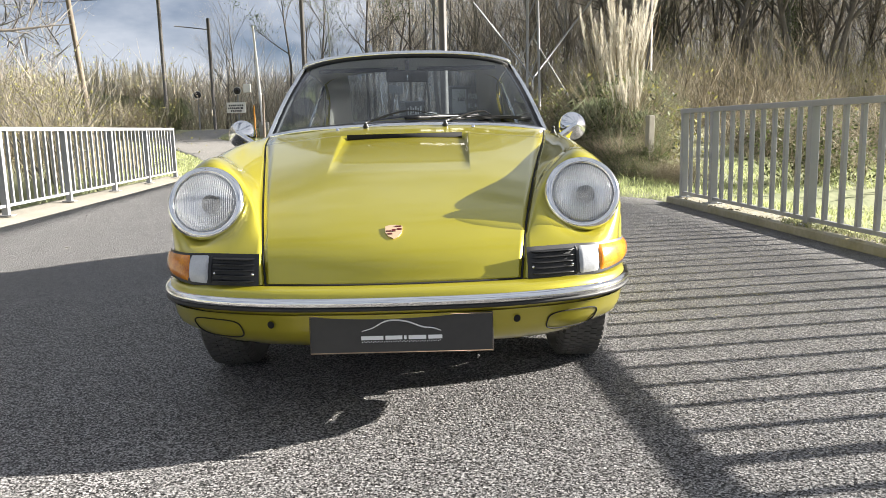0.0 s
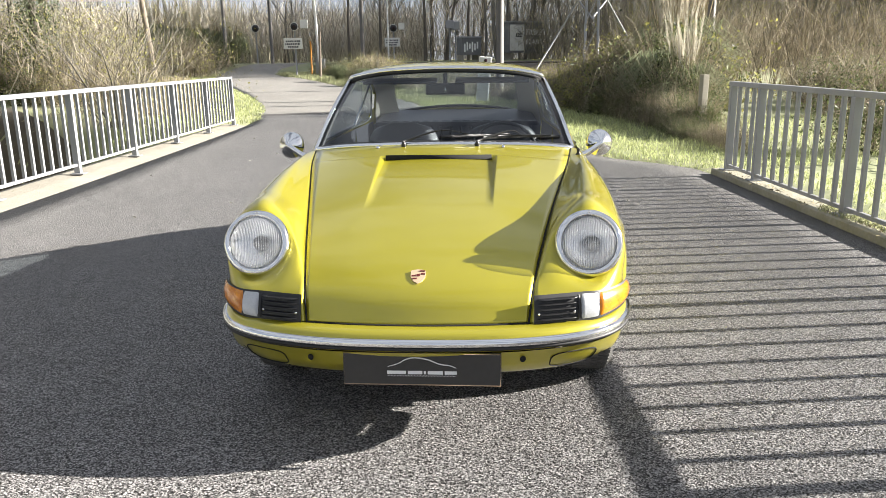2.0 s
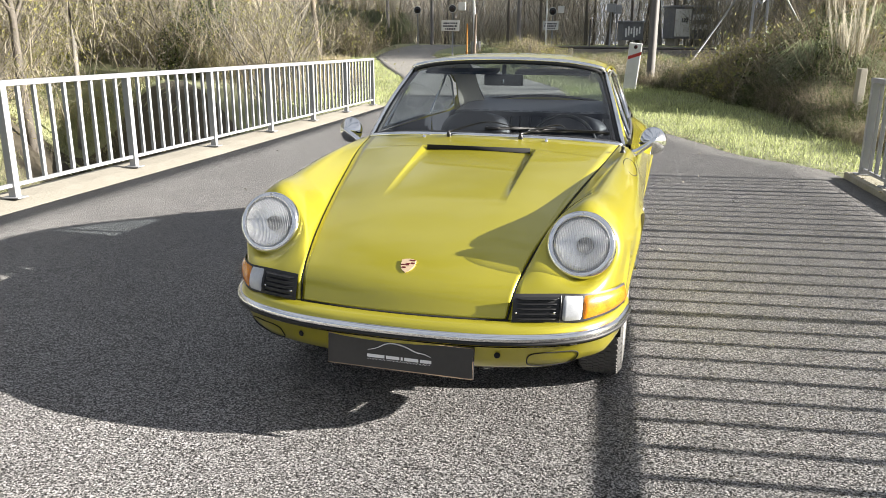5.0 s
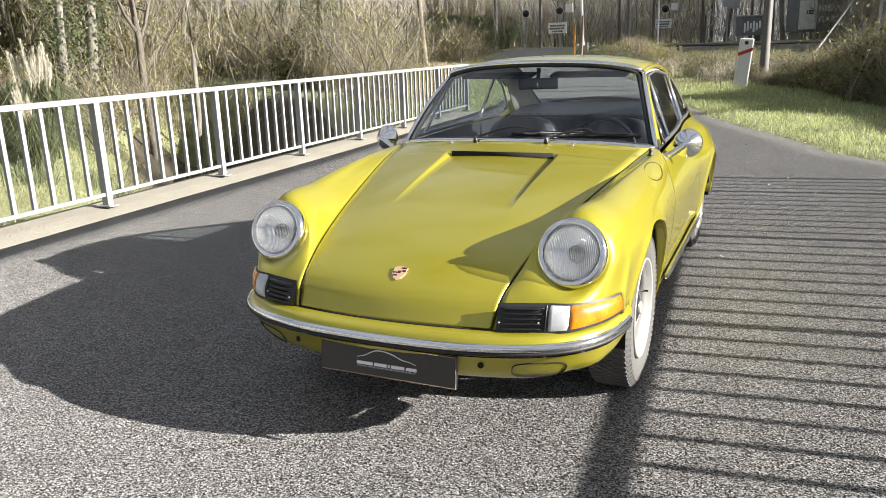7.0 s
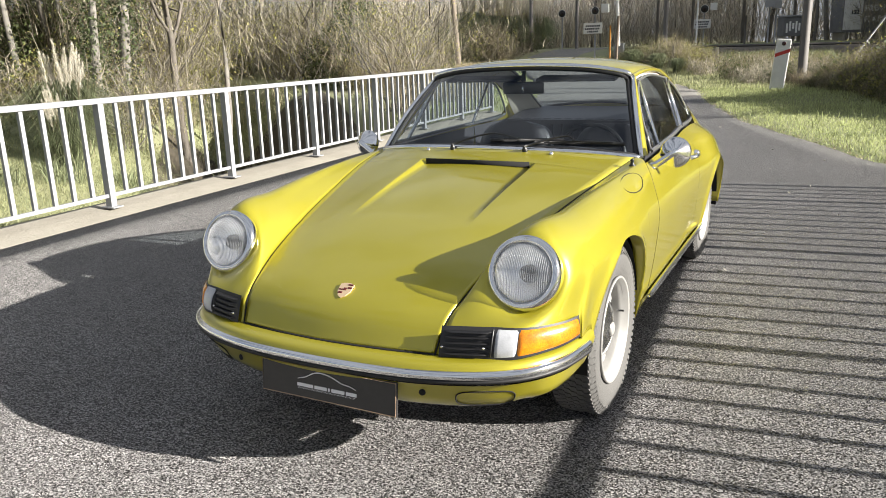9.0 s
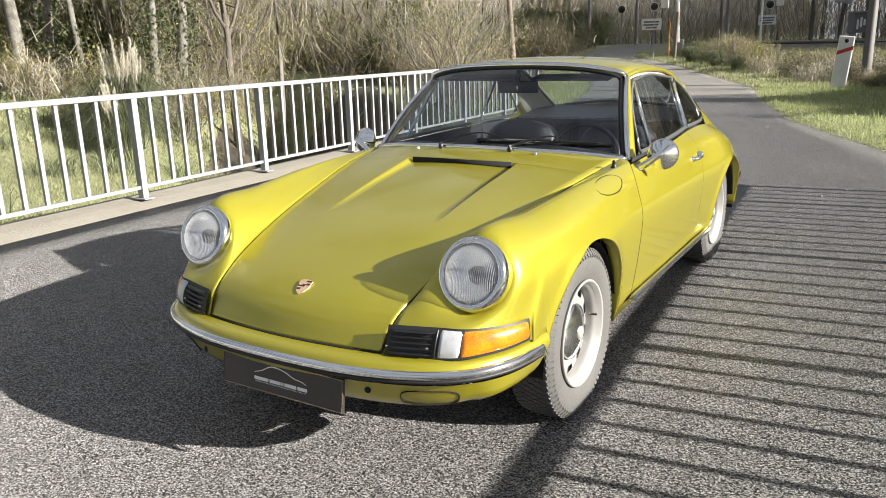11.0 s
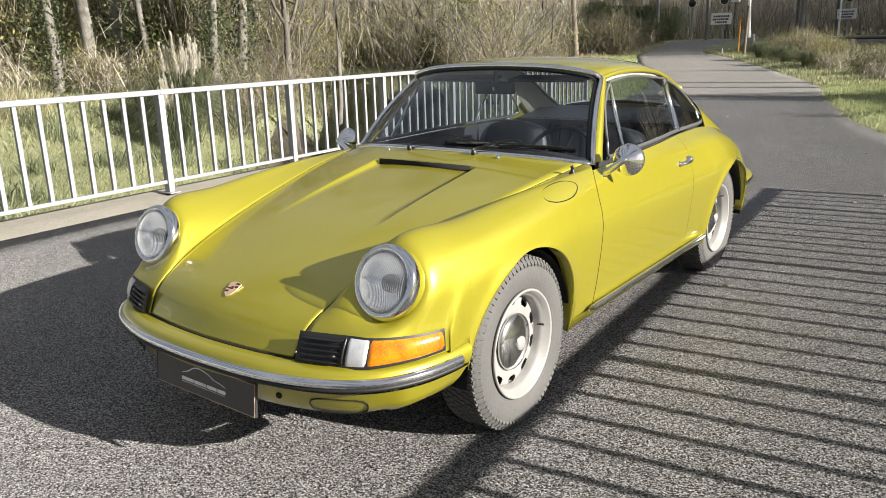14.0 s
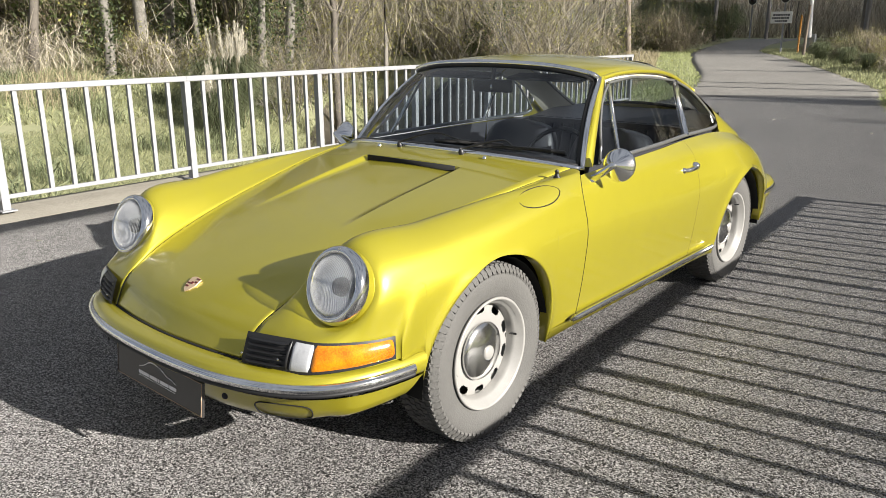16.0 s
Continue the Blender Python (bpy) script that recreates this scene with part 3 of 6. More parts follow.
# roof
DRIP = [(0.522, 0.965, 1.196), (0.530, 1.15, 1.218), (0.532, 1.40, 1.218), (0.528, 1.68, 1.190), (0.545, 1.95, 1.098), (0.588, 2.18, 0.970), (0.622, 2.42, 0.845)]
ROOF_C = [(0, 0.865, 1.262), (0, 1.10, 1.290), (0, 1.40, 1.292), (0, 1.68, 1.262), (0, 1.95, 1.185), (0, 2.18, 1.090), (0, 2.42, 0.980)]
ROOF_M = [(0.30, 0.885, 1.250), (0.30, 1.11, 1.278), (0.30, 1.40, 1.280), (0.30, 1.68, 1.250), (0.32, 1.95, 1.168), (0.34, 2.18, 1.068), (0.34, 2.42, 0.955)]
ROOF_O = [(0.465, 0.925, 1.224), (0.475, 1.13, 1.250), (0.475, 1.40, 1.250), (0.470, 1.68, 1.222), (0.480, 1.95, 1.134), (0.505, 2.18, 1.025), (0.515, 2.42, 0.908)]
neg = lambda row: [(-x, y, z) for x, y, z in row]
roof_all = loft([DRIP, ROOF_O, ROOF_M, ROOF_C, neg(ROOF_M), neg(ROOF_O), neg(DRIP)], 8, 6)
cut = 24
roof_rows = roof_all[:cut + 1]
part("roof", grid(roof_rows), PAINT, CAR)
part("headliner", grid([[p - Vector((0, 0, 0.022)) for p in r] for r in roof_rows]), CREAM, CAR, "cream fabric headliner")
# pillars behind the quarter windows and the tail
both("rear_pillar", grid([r[:10] for r in roof_all[cut:]]), PAINT)
both("pillar_lining", grid([[p + Vector((-0.012, 0, -0.02)) for p in r[:10]] for r in roof_all[cut:]]), CREAM)
part("rear_window", grid([r[9:-9] for r in roof_all[cut:]]), PANE, CAR, "clear curved rear window")
ring = [p for p in roof_all[cut][9:-9]] + [r[-10] for r in roof_all[cut + 1:]] + list(reversed(roof_all[-1][9:-9])) + [r[9] for r in reversed(roof_all[cut + 1:])]
part("rear_window_rubber", outline_tube(ring, 0.010, 6), RUBBER, CAR)
DECK_C = [(0, 2.42, 0.980), (0, 2.6, 0.905), (0, 2.80, 0.815), (0, 3.05, 0.66), (0, 3.17, 0.50), (0, 3.19, 0.34)]
DECK_M = [(0.34, 2.42, 0.955), (0.34, 2.6, 0.875), (0.33, 2.80, 0.782), (0.31, 3.04, 0.63), (0.30, 3.16, 0.49), (0.30, 3.18, 0.34)]
DECK_O = [(0.515, 2.42, 0.908), (0.51, 2.6, 0.825), (0.49, 2.80, 0.735), (0.44, 3.03, 0.58), (0.42, 3.12, 0.46), (0.42, 3.14, 0.34)]
DECK_E = [(0.622, 2.42, 0.845), (0.615, 2.6, 0.765), (0.585, 2.80, 0.688), (0.50, 3.02, 0.53), (0.47, 3.10, 0.44), (0.47, 3.11, 0.34)]
part("engine_lid", grid(loft([DECK_E, DECK_O, DECK_M, DECK_C, neg(DECK_M), neg(DECK_O), neg(DECK_E)], 6, 4)), PAINT, CAR)
both("rear_wing_top", grid(loft([[(0.580, 2.14, 0.992), (0.602, 2.28, 0.918), (0.622, 2.42, 0.846)], [(0.612, 2.13, 0.945), (0.625, 2.27, 0.892), (0.634, 2.42, 0.832)], [(0.648, 2.10, 0.876), (0.647, 2.27, 0.852), (0.641, 2.43, 0.816)]], 6, 4)), PAINT)


# front pillars, painted, between windscreen and door glass
both("front_pillar", grid(loft([[(0.640, 0.632, 0.868), (0.576, 0.80, 1.035), (0.515, 0.960, 1.196)], [(0.668, 0.640, 0.872), (0.603, 0.81, 1.045), (0.532, 0.985, 1.210)], [(0.676, 0.685, 0.868), (0.602, 0.850, 1.045), (0.530, 1.02, 1.206)], [(0.650, 0.69, 0.868), (0.58, 0.850, 1.04), (0.51, 1.02, 1.200)]], 6, 3)), PAINT)
both("drip_rail", tube(spline(DRIP[:5], 6), 0.011, 6), PAINT)


def side_x(v, w):
    """How far out the side glass stands."""
    d = at_knots([(0.6, 0.525), (1.15, 0.533), (1.68, 0.530), (2.2, 0.585)], v)
    top = at_knots([(0.6, 1.05), (0.965, 1.19), (1.15, 1.212), (1.40, 1.212), (1.68, 1.185), (1.95, 1.095), (2.18, 0.965)], v)
    belt = at_knots([(0.6, 0.684), (1.3, 0.672), (1.7, 0.648), (2.2, 0.632)], v)
    return lerp(belt, d, min(1.05, max(0.0, (w - 0.868) / max(0.05, top - 0.868)))) - 0.004


def side_poly(pts, n=5):
    return [Vector((side_x(p.y, p.z), p.y, p.z)) for p in spline([(0, v, w) for v, w in pts], n)]


def side_pane(name, lower, upper, label):
    lo, up = side_poly(lower), side_poly(upper)
    rows = []
    for k in range(9):
        rows.append([Vector((side_x(lerp(a.y, b.y, k / 8), lerp(a.z, b.z, k / 8)), lerp(a.y, b.y, k / 8), lerp(a.z, b.z, k / 8))) for a, b in zip(lo, up)])
    both(name, grid(rows), PANE, label)
    return lo, up


vent_lo, vent_up = side_pane("vent_window", [(0.74, 0.880), (0.82, 0.881), (0.905, 0.882)], [(0.80, 0.935), (0.93, 1.105), (1.02, 1.178)], "triangular front vent window")
door_lo, door_up = side_pane("door_window", [(0.92, 0.883), (1.3, 0.890), (1.665, 0.897)], [(1.035, 1.182), (1.3, 1.196), (1.700, 1.164)], "door window glass")
quart_lo, quart_up = side_pane("quarter_window", [(1.695, 0.897), (1.9, 0.897), (2.08, 0.900), (2.150, 0.918)], [(1.730, 1.158), (1.88, 1.108), (2.03, 1.018), (2.152, 0.924)], "pointed rear quarter window")
out = Vector((0.006, 0, 0))
both("window_frame", tube([p + out for p in vent_lo + door_lo + quart_lo], 0.008, 8, flat=1.3), SATIN_TRIM)
both("window_frame", tube([p + out for p in vent_up + door_up + quart_up], 0.0065, 8), SATIN_TRIM)
both("window_frame", tube([vent_lo[0] + out, vent_up[0] + out], 0.006, 6), SATIN_TRIM)
both("window_post", tube([vent_lo[-1] + out, vent_up[-1] + out], 0.010, 8), CHROME)
both("window_post", tube([(door_lo[-1] + quart_lo[0]) / 2 + out, (door_up[-1] + quart_up[0]) / 2 + out], 0.019, 8, flat=0.5), CHROME)

sticker = [Vector((side_x(2.095 + 0.012 * math.cos(a), 0.945 + 0.024 * math.sin(a)) + 0.003, 2.095 + 0.012 * math.cos(a), 0.945 + 0.024 * math.sin(a))) for a in (2 * math.pi * k / 20 for k in range(20))]
part("window_sticker", ([tuple(p) for p in sticker], [tuple(range(20))]), WHITE_INK, CAR, "small white oval window sticker", smooth=False)

# ---------------------------------------------------------------- lamps and grilles
def headlamp(sx):
    tilt = pose(sx * 0.590, -0.632, 0.676, 0, 0, 0) @ pose(0, 0, 0, -20, 0, 0) @ pose(0, 0, 0, 0, 0, sx * -1)
    lamp = part("headlamp", moved(lathe([(0.112, 0.055), (0.1155, 0.02), (0.116, 0.0)], 48, "y"), tilt), PAINT, CAR)
    part("chrome_ring", moved(lathe([(0.1165, 0.012), (0.1185, 0.002), (0.118, -0.012), (0.113, -0.022), (0.103, -0.027), (0.096, -0.024), (0.094, -0.016)], 56, "y"), tilt), CHROME, lamp, "polished chrome headlamp ring")
    part("lens", moved(lathe([(0.096, -0.020), (0.09, -0.029), (0.07, -0.041), (0.04, -0.050), (0.0, -0.053)], 40, "y"), tilt), LENS, lamp, "fluted clear glass lens")
    ribs = []
    for k in range(-15, 16):
        x = k * 0.0059
        h = math.sqrt(max(0, 0.091 ** 2 - x * x))
        line = [Vector((x, -0.0525 + 0.031 * ((x * x + z * z) / 0.0092) ** 1.05, z)) for z in (lerp(-h, h, i / 10) for i in range(11))]
        ribs.append(tube(line, 0.0016, 4))
    fluting = part("lens_fluting", moved(join(*ribs), tilt), FLUTE, lamp)
    fluting.visible_shadow = False
    tagged(fluting, kind="stuff")
    part("reflector", moved(lathe([(0.095, -0.016), (0.088, 0.002), (0.07, 0.016), (0.045, 0.025), (0.0, 0.030)], 40, "y"), tilt), REFLECTOR, lamp)
    part("bulb_shield", moved(lathe([(0.0, -0.016), (0.026, -0.010), (0.030, 0.008), (0.016, 0.026)], 16, "y"), tilt @ pose(0.012, 0, 0.0)), BLACK, lamp)
    part("ring_screw", moved(lathe([(0.005, -0.018), (0.004, -0.022), (0, -0.022)], 10, "y"), tilt @ pose(0.0, -0.006, 0.108)), DULL_CHROME, lamp)
    return lamp


headlamp(1), headlamp(-1)

NOSE = spline([(0.392, -0.842, 0), (0.54, -0.797, 0), (0.628, -0.759, 0), (0.708, -0.657, 0), (0.749, -0.535, 0)], 10)


def nose_patch(a, b, z0, z1, out, cols=12, slant=0.0):
    """A bulged patch on the nose between two places of its line; it narrows along the line, and slant sets its far end back at the top."""
    last = len(NOSE) - 1
    rows = []
    for i in range(cols + 1):
        row = []
        end = 0.4 if i in (0, cols) else 1.0
        for k, lift in enumerate([0.35, 0.85, 1.0, 1.0, 0.95, 0.75, 0.2]):
            t = lerp(a, b - slant * k / 6, i / cols)
            p = NOSE[min(last, max(0, int(t)))].lerp(NOSE[min(last, int(t) + 1)], t % 1.0)
            d = (NOSE[min(last, int(t) + 1)] - NOSE[max(0, int(t) - 1)]).normalized()
            s = smooth_step(8, 40, t)
            z = lerp(lerp(z0, z0 + 0.016, s), lerp(z1, z1 - 0.009, s), k / 6)
            row.append(p + Vector((d.y, -d.x, 0)) * out * lift * end + Vector((0, 0.35 * (z - 0.46), z)))
        rows.append(row)
    return grid(rows)


def front_cluster(sx):
    flip = (lambda q: q) if sx > 0 else mirrored
    housing = part("front_lamp_unit", flip(nose_patch(0, 38.6, 0.446, 0.541, 0.007, 40, 1.6)), RUBBER, CAR, "black framed cluster of horn grille and indicator")
    part("indicator_lens", flip(nose_patch(18.2, 38.0, 0.455, 0.535, 0.014, 24, 1.6)), AMBER, housing, "ribbed amber indicator lens")
    part("side_light_lens", flip(nose_patch(10.9, 18.2, 0.455, 0.535, 0.014, 12)), CLEARLENS, housing, "white side light lens")
    for k in range(5):
        z = 0.462 + k * 0.0155
        part("slat", flip(nose_patch(0.8, 9.8, z, z + 0.006, 0.018, 8)), BLACK, housing)
    part("grille_frame", flip(nose_patch(9.9, 10.5, 0.455, 0.535, 0.02, 2)), BLACK, housing)
    for t in (1.6, 9.0):
        p = NOSE[int(t)]
        part("grille_screw", flip(moved(lathe([(0.004, 0.0), (0.003, -0.003), (0, -0.003)], 8, "y"), pose(p.x, p.y - 0.014, 0.487))), DULL_CHROME, housing)


front_cluster(1), front_cluster(-1)

# dealer plate with an unlettered logo
plate = part("licence_plate", box(-0.262, -0.006, -0.056, 0.262, 0.004, 0.056, 0.003), PLATE, CAR, "dark grey plate with a white car outline", smooth=False)
plate.matrix_basis = pose(0.022, -0.914, 0.318, -6, 0, -0.5)
edge = [Vector((x, -0.0068, z)) for x, z in ((-0.259, -0.053), (0.259, -0.053), (0.259, 0.053), (-0.259, 0.053))]
part("plate_border", outline_tube(edge, 0.0016, 4), PLATE_EDGE, plate)
arc = spline([(-0.113, -0.007, 0.008), (-0.08, -0.007, 0.018), (-0.05, -0.007, 0.034), (-0.02, -0.007, 0.039), (0.02, -0.007, 0.033), (0.06, -0.007, 0.018), (0.09, -0.007, 0.014), (0.113, -0.007, 0.006)], 5)
part("logo_arc", tube(arc, [0.0012 + 0.0012 * math.sin(math.pi * i / (len(arc) - 1)) for i in range(len(arc))], 5), WHITE_INK, plate)
for a, b in ((-0.115, -0.052), (-0.046, 0.002), (0.007, 0.014), (0.020, 0.070), (0.076, 0.116)):
    part("lettering_bar", box(a, -0.0074, -0.017, b, -0.0058, -0.006), WHITE_INK, plate, smooth=False)
for k in range(44):
    a = -0.113 + k * 0.00515
    part("checker", box(a, -0.0074, -0.0245 + 0.002 * (k % 2), a + 0.0026, -0.0058, -0.0225 + 0.002 * (k % 2)), WHITE_INK, plate, smooth=False)

# shield badge on the hood
badge = part("badge", ([(x * 0.026, y, z * 0.033) for y in (0.0, -0.004) for x, z in ((-1, 0.8), (-0.5, 0.95), (0, 1), (0.5, 0.95), (1, 0.8), (0.95, -0.1), (0.55, -0.7), (0, -1), (-0.55, -0.7), (-0.95, -0.1))], [tuple(range(10, 20))] + [(i, (i + 1) % 10, 10 + (i + 1) % 10, 10 + i) for i in range(10)]), GOLD, CAR, "small gold shield badge with dark red bands", smooth=False)
badge.matrix_basis = pose(0.0, -0.752, 0.586, -60, 0, 0)
for x0, z0, x1, z1 in ((0.004, 0.022, 0.023, 0.027), (0.010, 0.008, 0.024, 0.014), (-0.023, 0.000, -0.007, 0.004), (-0.018, -0.014, -0.003, -0.008), (-0.005, 0.000, 0.006, 0.010)):
    part("badge_band", box(x0, -0.0055, z0, x1, -0.0035, z1), BADGE_RED, badge, smooth=False)

# ---------------------------------------------------------------- small outside parts of the car
def door_mirror(sx):
    flip = (lambda q: q) if sx > 0 else mirrored
    turn = pose(0.795, 0.668, 0.888, -8, 0, 6)
    apex = turn @ Vector((-0.004, -0.050, -0.004))
    head = part("door_mirror", flip(moved(lathe([(0.064, 0.024), (0.067, 0.019), (0.067, 0.010), (0.061, 0.000), (0.040, -0.020), (0.020, -0.038), (0.010, -0.047), (0.0, -0.049)], 40, "y"), turn)), CHROME, CAR, "round chrome door mirror with a conical back")
    part("mirror_glass", flip(moved(lathe([(0.060, 0.020), (0.0, 0.021)], 40, "y"), turn)), CHROME, head)
    part("stem", flip(tube(spline([(0.694, 0.628, 0.826), (0.730, 0.622, 0.842), tuple(apex), tuple(turn @ Vector((0, -0.030, 0)))], 5), [0.017 - 0.0003 * k for k in range(16)], 12)), CHROME, head)
    part("foot", flip(tube(spline([(0.706, 0.604, 0.822), (0.708, 0.618, 0.824), (0.709, 0.640, 0.824), (0.707, 0.660, 0.822)], 4), [0.006, 0.011, 0.014, 0.016, 0.017, 0.018, 0.018, 0.018, 0.017, 0.016, 0.014, 0.011, 0.006], 12, flat=0.6)), CHROME, head)


door_mirror(1), door_mirror(-1)


def door_handle(sx):
    flip = (lambda q: q) if sx > 0 else mirrored
    grip = part("door_handle", flip(tube(spline([(0.742, 1.445, 0.758), (0.762, 1.47, 0.760), (0.766, 1.53, 0.762), (0.752, 1.565, 0.764)], 5), 0.010, 8)), CHROME, CAR, "chrome door handle with push button")
    part("button", flip(moved(lathe([(0.020, 0.0), (0.020, 0.014), (0.013, 0.026), (0, 0.028)], 20, "x"), pose(0.738, 1.572, 0.764))), CHROME, grip)
    part("escutcheon", flip(moved(lathe([(0.015, 0.0), (0.013, 0.010), (0, 0.012)], 16, "x"), pose(0.738, 1.446, 0.757))), CHROME, grip)


door_handle(1), door_handle(-1)
# sill strips, bump stops and fuel flap
both("sill_trim", tube([(0.756, v, 0.300) for v in (0.425, 0.46, 0.8, 1.2, 1.6, 1.86)], [0.006, 0.013, 0.014, 0.014, 0.014, 0.012], 8), DULL_CHROME, "dull aluminium sill strip")
both("sill", ([(0.735, 0.33, 0.290), (0.735, 1.90, 0.290), (0.700, 1.90, 0.235), (0.700, 0.33, 0.235), (0.62, 1.9, 0.225), (0.62, 0.33, 0.225)], [(0, 1, 2, 3), (3, 2, 4, 5)]), PAINT)


def on_wing(v, t):
    """A place on the front wing's outer side, t from crest to flank."""
    best = min(wing_fine, key=lambda r: abs(r[len(r) // 2].y - v))
    k = t * (len(best) - 1)
    i = min(len(best) - 2, int(k))
    return best[i].lerp(best[i + 1], k - i)


wing_fine = loft([E_ROW, F_ROW, G_ROW], 60, 8)


def wing_seam(pts, r=0.0022, lift=0.0006):
    return tube([on_wing(v, t) + Vector((lift, 0, lift)) for v, t in pts], r, 5, closed=True)


flap = [(0.262 + 0.140 * math.cos(a) * (1.0 if math.cos(a) < 0 else 0.75), 0.26 + 0.24 * math.sin(a)) for a in (2 * math.pi * k / 36 for k in range(36))]
part("fuel_flap_seam", wing_seam(flap), SHADE_BLACK, CAR)
part("aerial_stub", moved(lathe([(0.016, -0.004), (0.014, 0.004), (0.008, 0.010), (0.007, 0.022), (0.010, 0.026), (0.0, 0.034)], 16, "z"), pose(0.664, 0.432, 0.856)), BLACK, CAR)

# wipers resting along the foot of the windscreen
def on_glass(u, s, lift=0.012):
    row = ws[0]
    i = min(range(len(row)), key=lambda k: abs(row[k].x - u))
    a = pane_col(i, s)
    return a + Vector((0, -lift, lift * 0.7))


def pane_col(i, s):
    k = s * (len(ws) - 1)
    j = min(len(ws) - 2, int(k))
    return ws[j][i].lerp(ws[j + 1][i], k - j)


def wiper(u0, elbow, b0, b1):
    base = part("wiper", moved(lathe([(0.013, 0.0), (0.012, 0.018), (0.007, 0.030), (0, 0.034)], 14, "z"), pose(u0, 0.452, 0.893, 18)), BLACK, CAR, "black windscreen wiper with a long arm")
    top = Vector((u0, 0.443, 0.924))
    mid = on_glass(elbow[0], elbow[1], 0.030)
    tip = on_glass(b0[0] + 0.45 * (b1[0] - b0[0]), lerp(b0[1], b1[1], 0.45), 0.022)
    part("arm", tube(spline([top, mid, tip], 6), [0.006 - 0.0003 * k for k in range(13)], 6), BLACK, base)
    blade = [on_glass(lerp(b0[0], b1[0], k / 10), lerp(b0[1], b1[1], k / 10), 0.008) for k in range(11)]
    part("blade", tube(blade, 0.0055, 6, flat=1.6), BLACK, base)
    spine = [on_glass(lerp(b0[0], b1[0], k / 6), lerp(b0[1], b1[1], k / 6), 0.017) for k in range(1, 6)]
    part("blade_spine", tube(spine, 0.003, 5), BLACK, base)


wiper(-0.178, (-0.02, 0.10), (-0.02, 0.055), (0.36, 0.085))
wiper(0.180, (0.36, 0.10), (0.24, 0.045), (0.60, 0.10))
for u in (-0.305, 0.305):
    part("washer_nozzle", moved(lathe([(0.009, 0.0), (0.008, 0.006), (0.005, 0.011), (0, 0.012)], 12, "z"), pose(u, 0.445, 0.893)), CHROME, CAR)

# valance details
for u in (-0.355, 0.355):
    part("jack_hole", moved(lathe([(0.011, 0.0), (0.009, -0.003), (0, -0.002)], 14, "y"), pose(u, -0.888, 0.345, 0, 0, -18 if u < 0 else 18)), SHADE_BLACK, CAR)


def oval_cover(sx):
    pts = []
    for k in range(40):
        a = 2 * math.pi * k / 40
        c, s = math.cos(a), math.sin(a)
        u = 0.545 + 0.085 * math.copysign(abs(c) ** 0.5, c)
        w = 0.322 + 0.030 * math.copysign(abs(s) ** 0.6, s)
        i = min(range(len(bump_path)), key=lambda q: abs(bump_path[q].x - u))
        p = bump_path[i]
        n = Vector((bump_path[min(i + 1, len(bump_path) - 1)].y - bump_path[i - 1].y, -(bump_path[min(i + 1, len(bump_path) - 1)].x - bump_path[i - 1].x), 0)).normalized()
        k2 = smooth_step(0.52, 0.80, u)
        depth = at_knots([(0.262, -0.11), (0.29, -0.062), (0.325, -0.036), (0.36, -0.022), (0.376, -0.012)], (w - 0.376 * k2 * 0.34) / (1 - k2 * 0.34)) * (1 - 0.4 * k2)
        base = p.lerp(bump_path[i + 1] if bump_path[i].x < u else bump_path[i - 1], abs(u - p.x) / max(1e-6, abs((bump_path[i + 1] if bump_path[i].x < u else bump_path[i - 1]).x - p.x)))
        pts.append(base + n * (depth + 0.001) + Vector((0, 0, w)))
    return pts


for sx in (1, -1):
    piece = tube(oval_cover(sx), 0.0022, 5, closed=True)
    part("cover_seam", piece if sx > 0 else mirrored(piece), SHADE_BLACK, CAR)

# rear bumper ends and lower tail
REAR = [(0.742, 2.64), (0.735, 2.80), (0.700, 2.98), (0.62, 3.12), (0.45, 3.21), (0, 3.25)]
rear_path = [Vector((p.x, p.y, 0)) for p in spline([(x, y, 0) for x, y in REAR] + [(-x, y, 0) for x, y in reversed(REAR[:-1])], 6)]


def along_rear(section):
    rows = []
    for i, p in enumerate(rear_path):
        d = (rear_path[min(len(rear_path) - 1, i + 1)] - rear_path[max(0, i - 1)]).normalized()
        n = Vector((d.y, -d.x, 0))
        rows.append([p + n * o + Vector((0, 0, h)) for o, h in section])
    return grid(rows)


part("rear_bumper", along_rear([(-0.06, 0.515), (-0.02, 0.510), (0.0, 0.49), (0.0, 0.45), (-0.012, 0.415), (-0.05, 0.36), (-0.1, 0.33)]), PAINT, CAR)
part("rear_bumper_trim", along_rear([(0.0, 0.478), (0.010, 0.474), (0.010, 0.455), (0.0, 0.452)]), CHROME, CAR)
both("overrider", moved(lathe([(0.0, -0.06), (0.03, -0.05), (0.036, 0.0), (0.03, 0.05), (0.0, 0.06)], 14, "z"), pose(0.70, 2.66, 0.40)), DULL_CHROME)

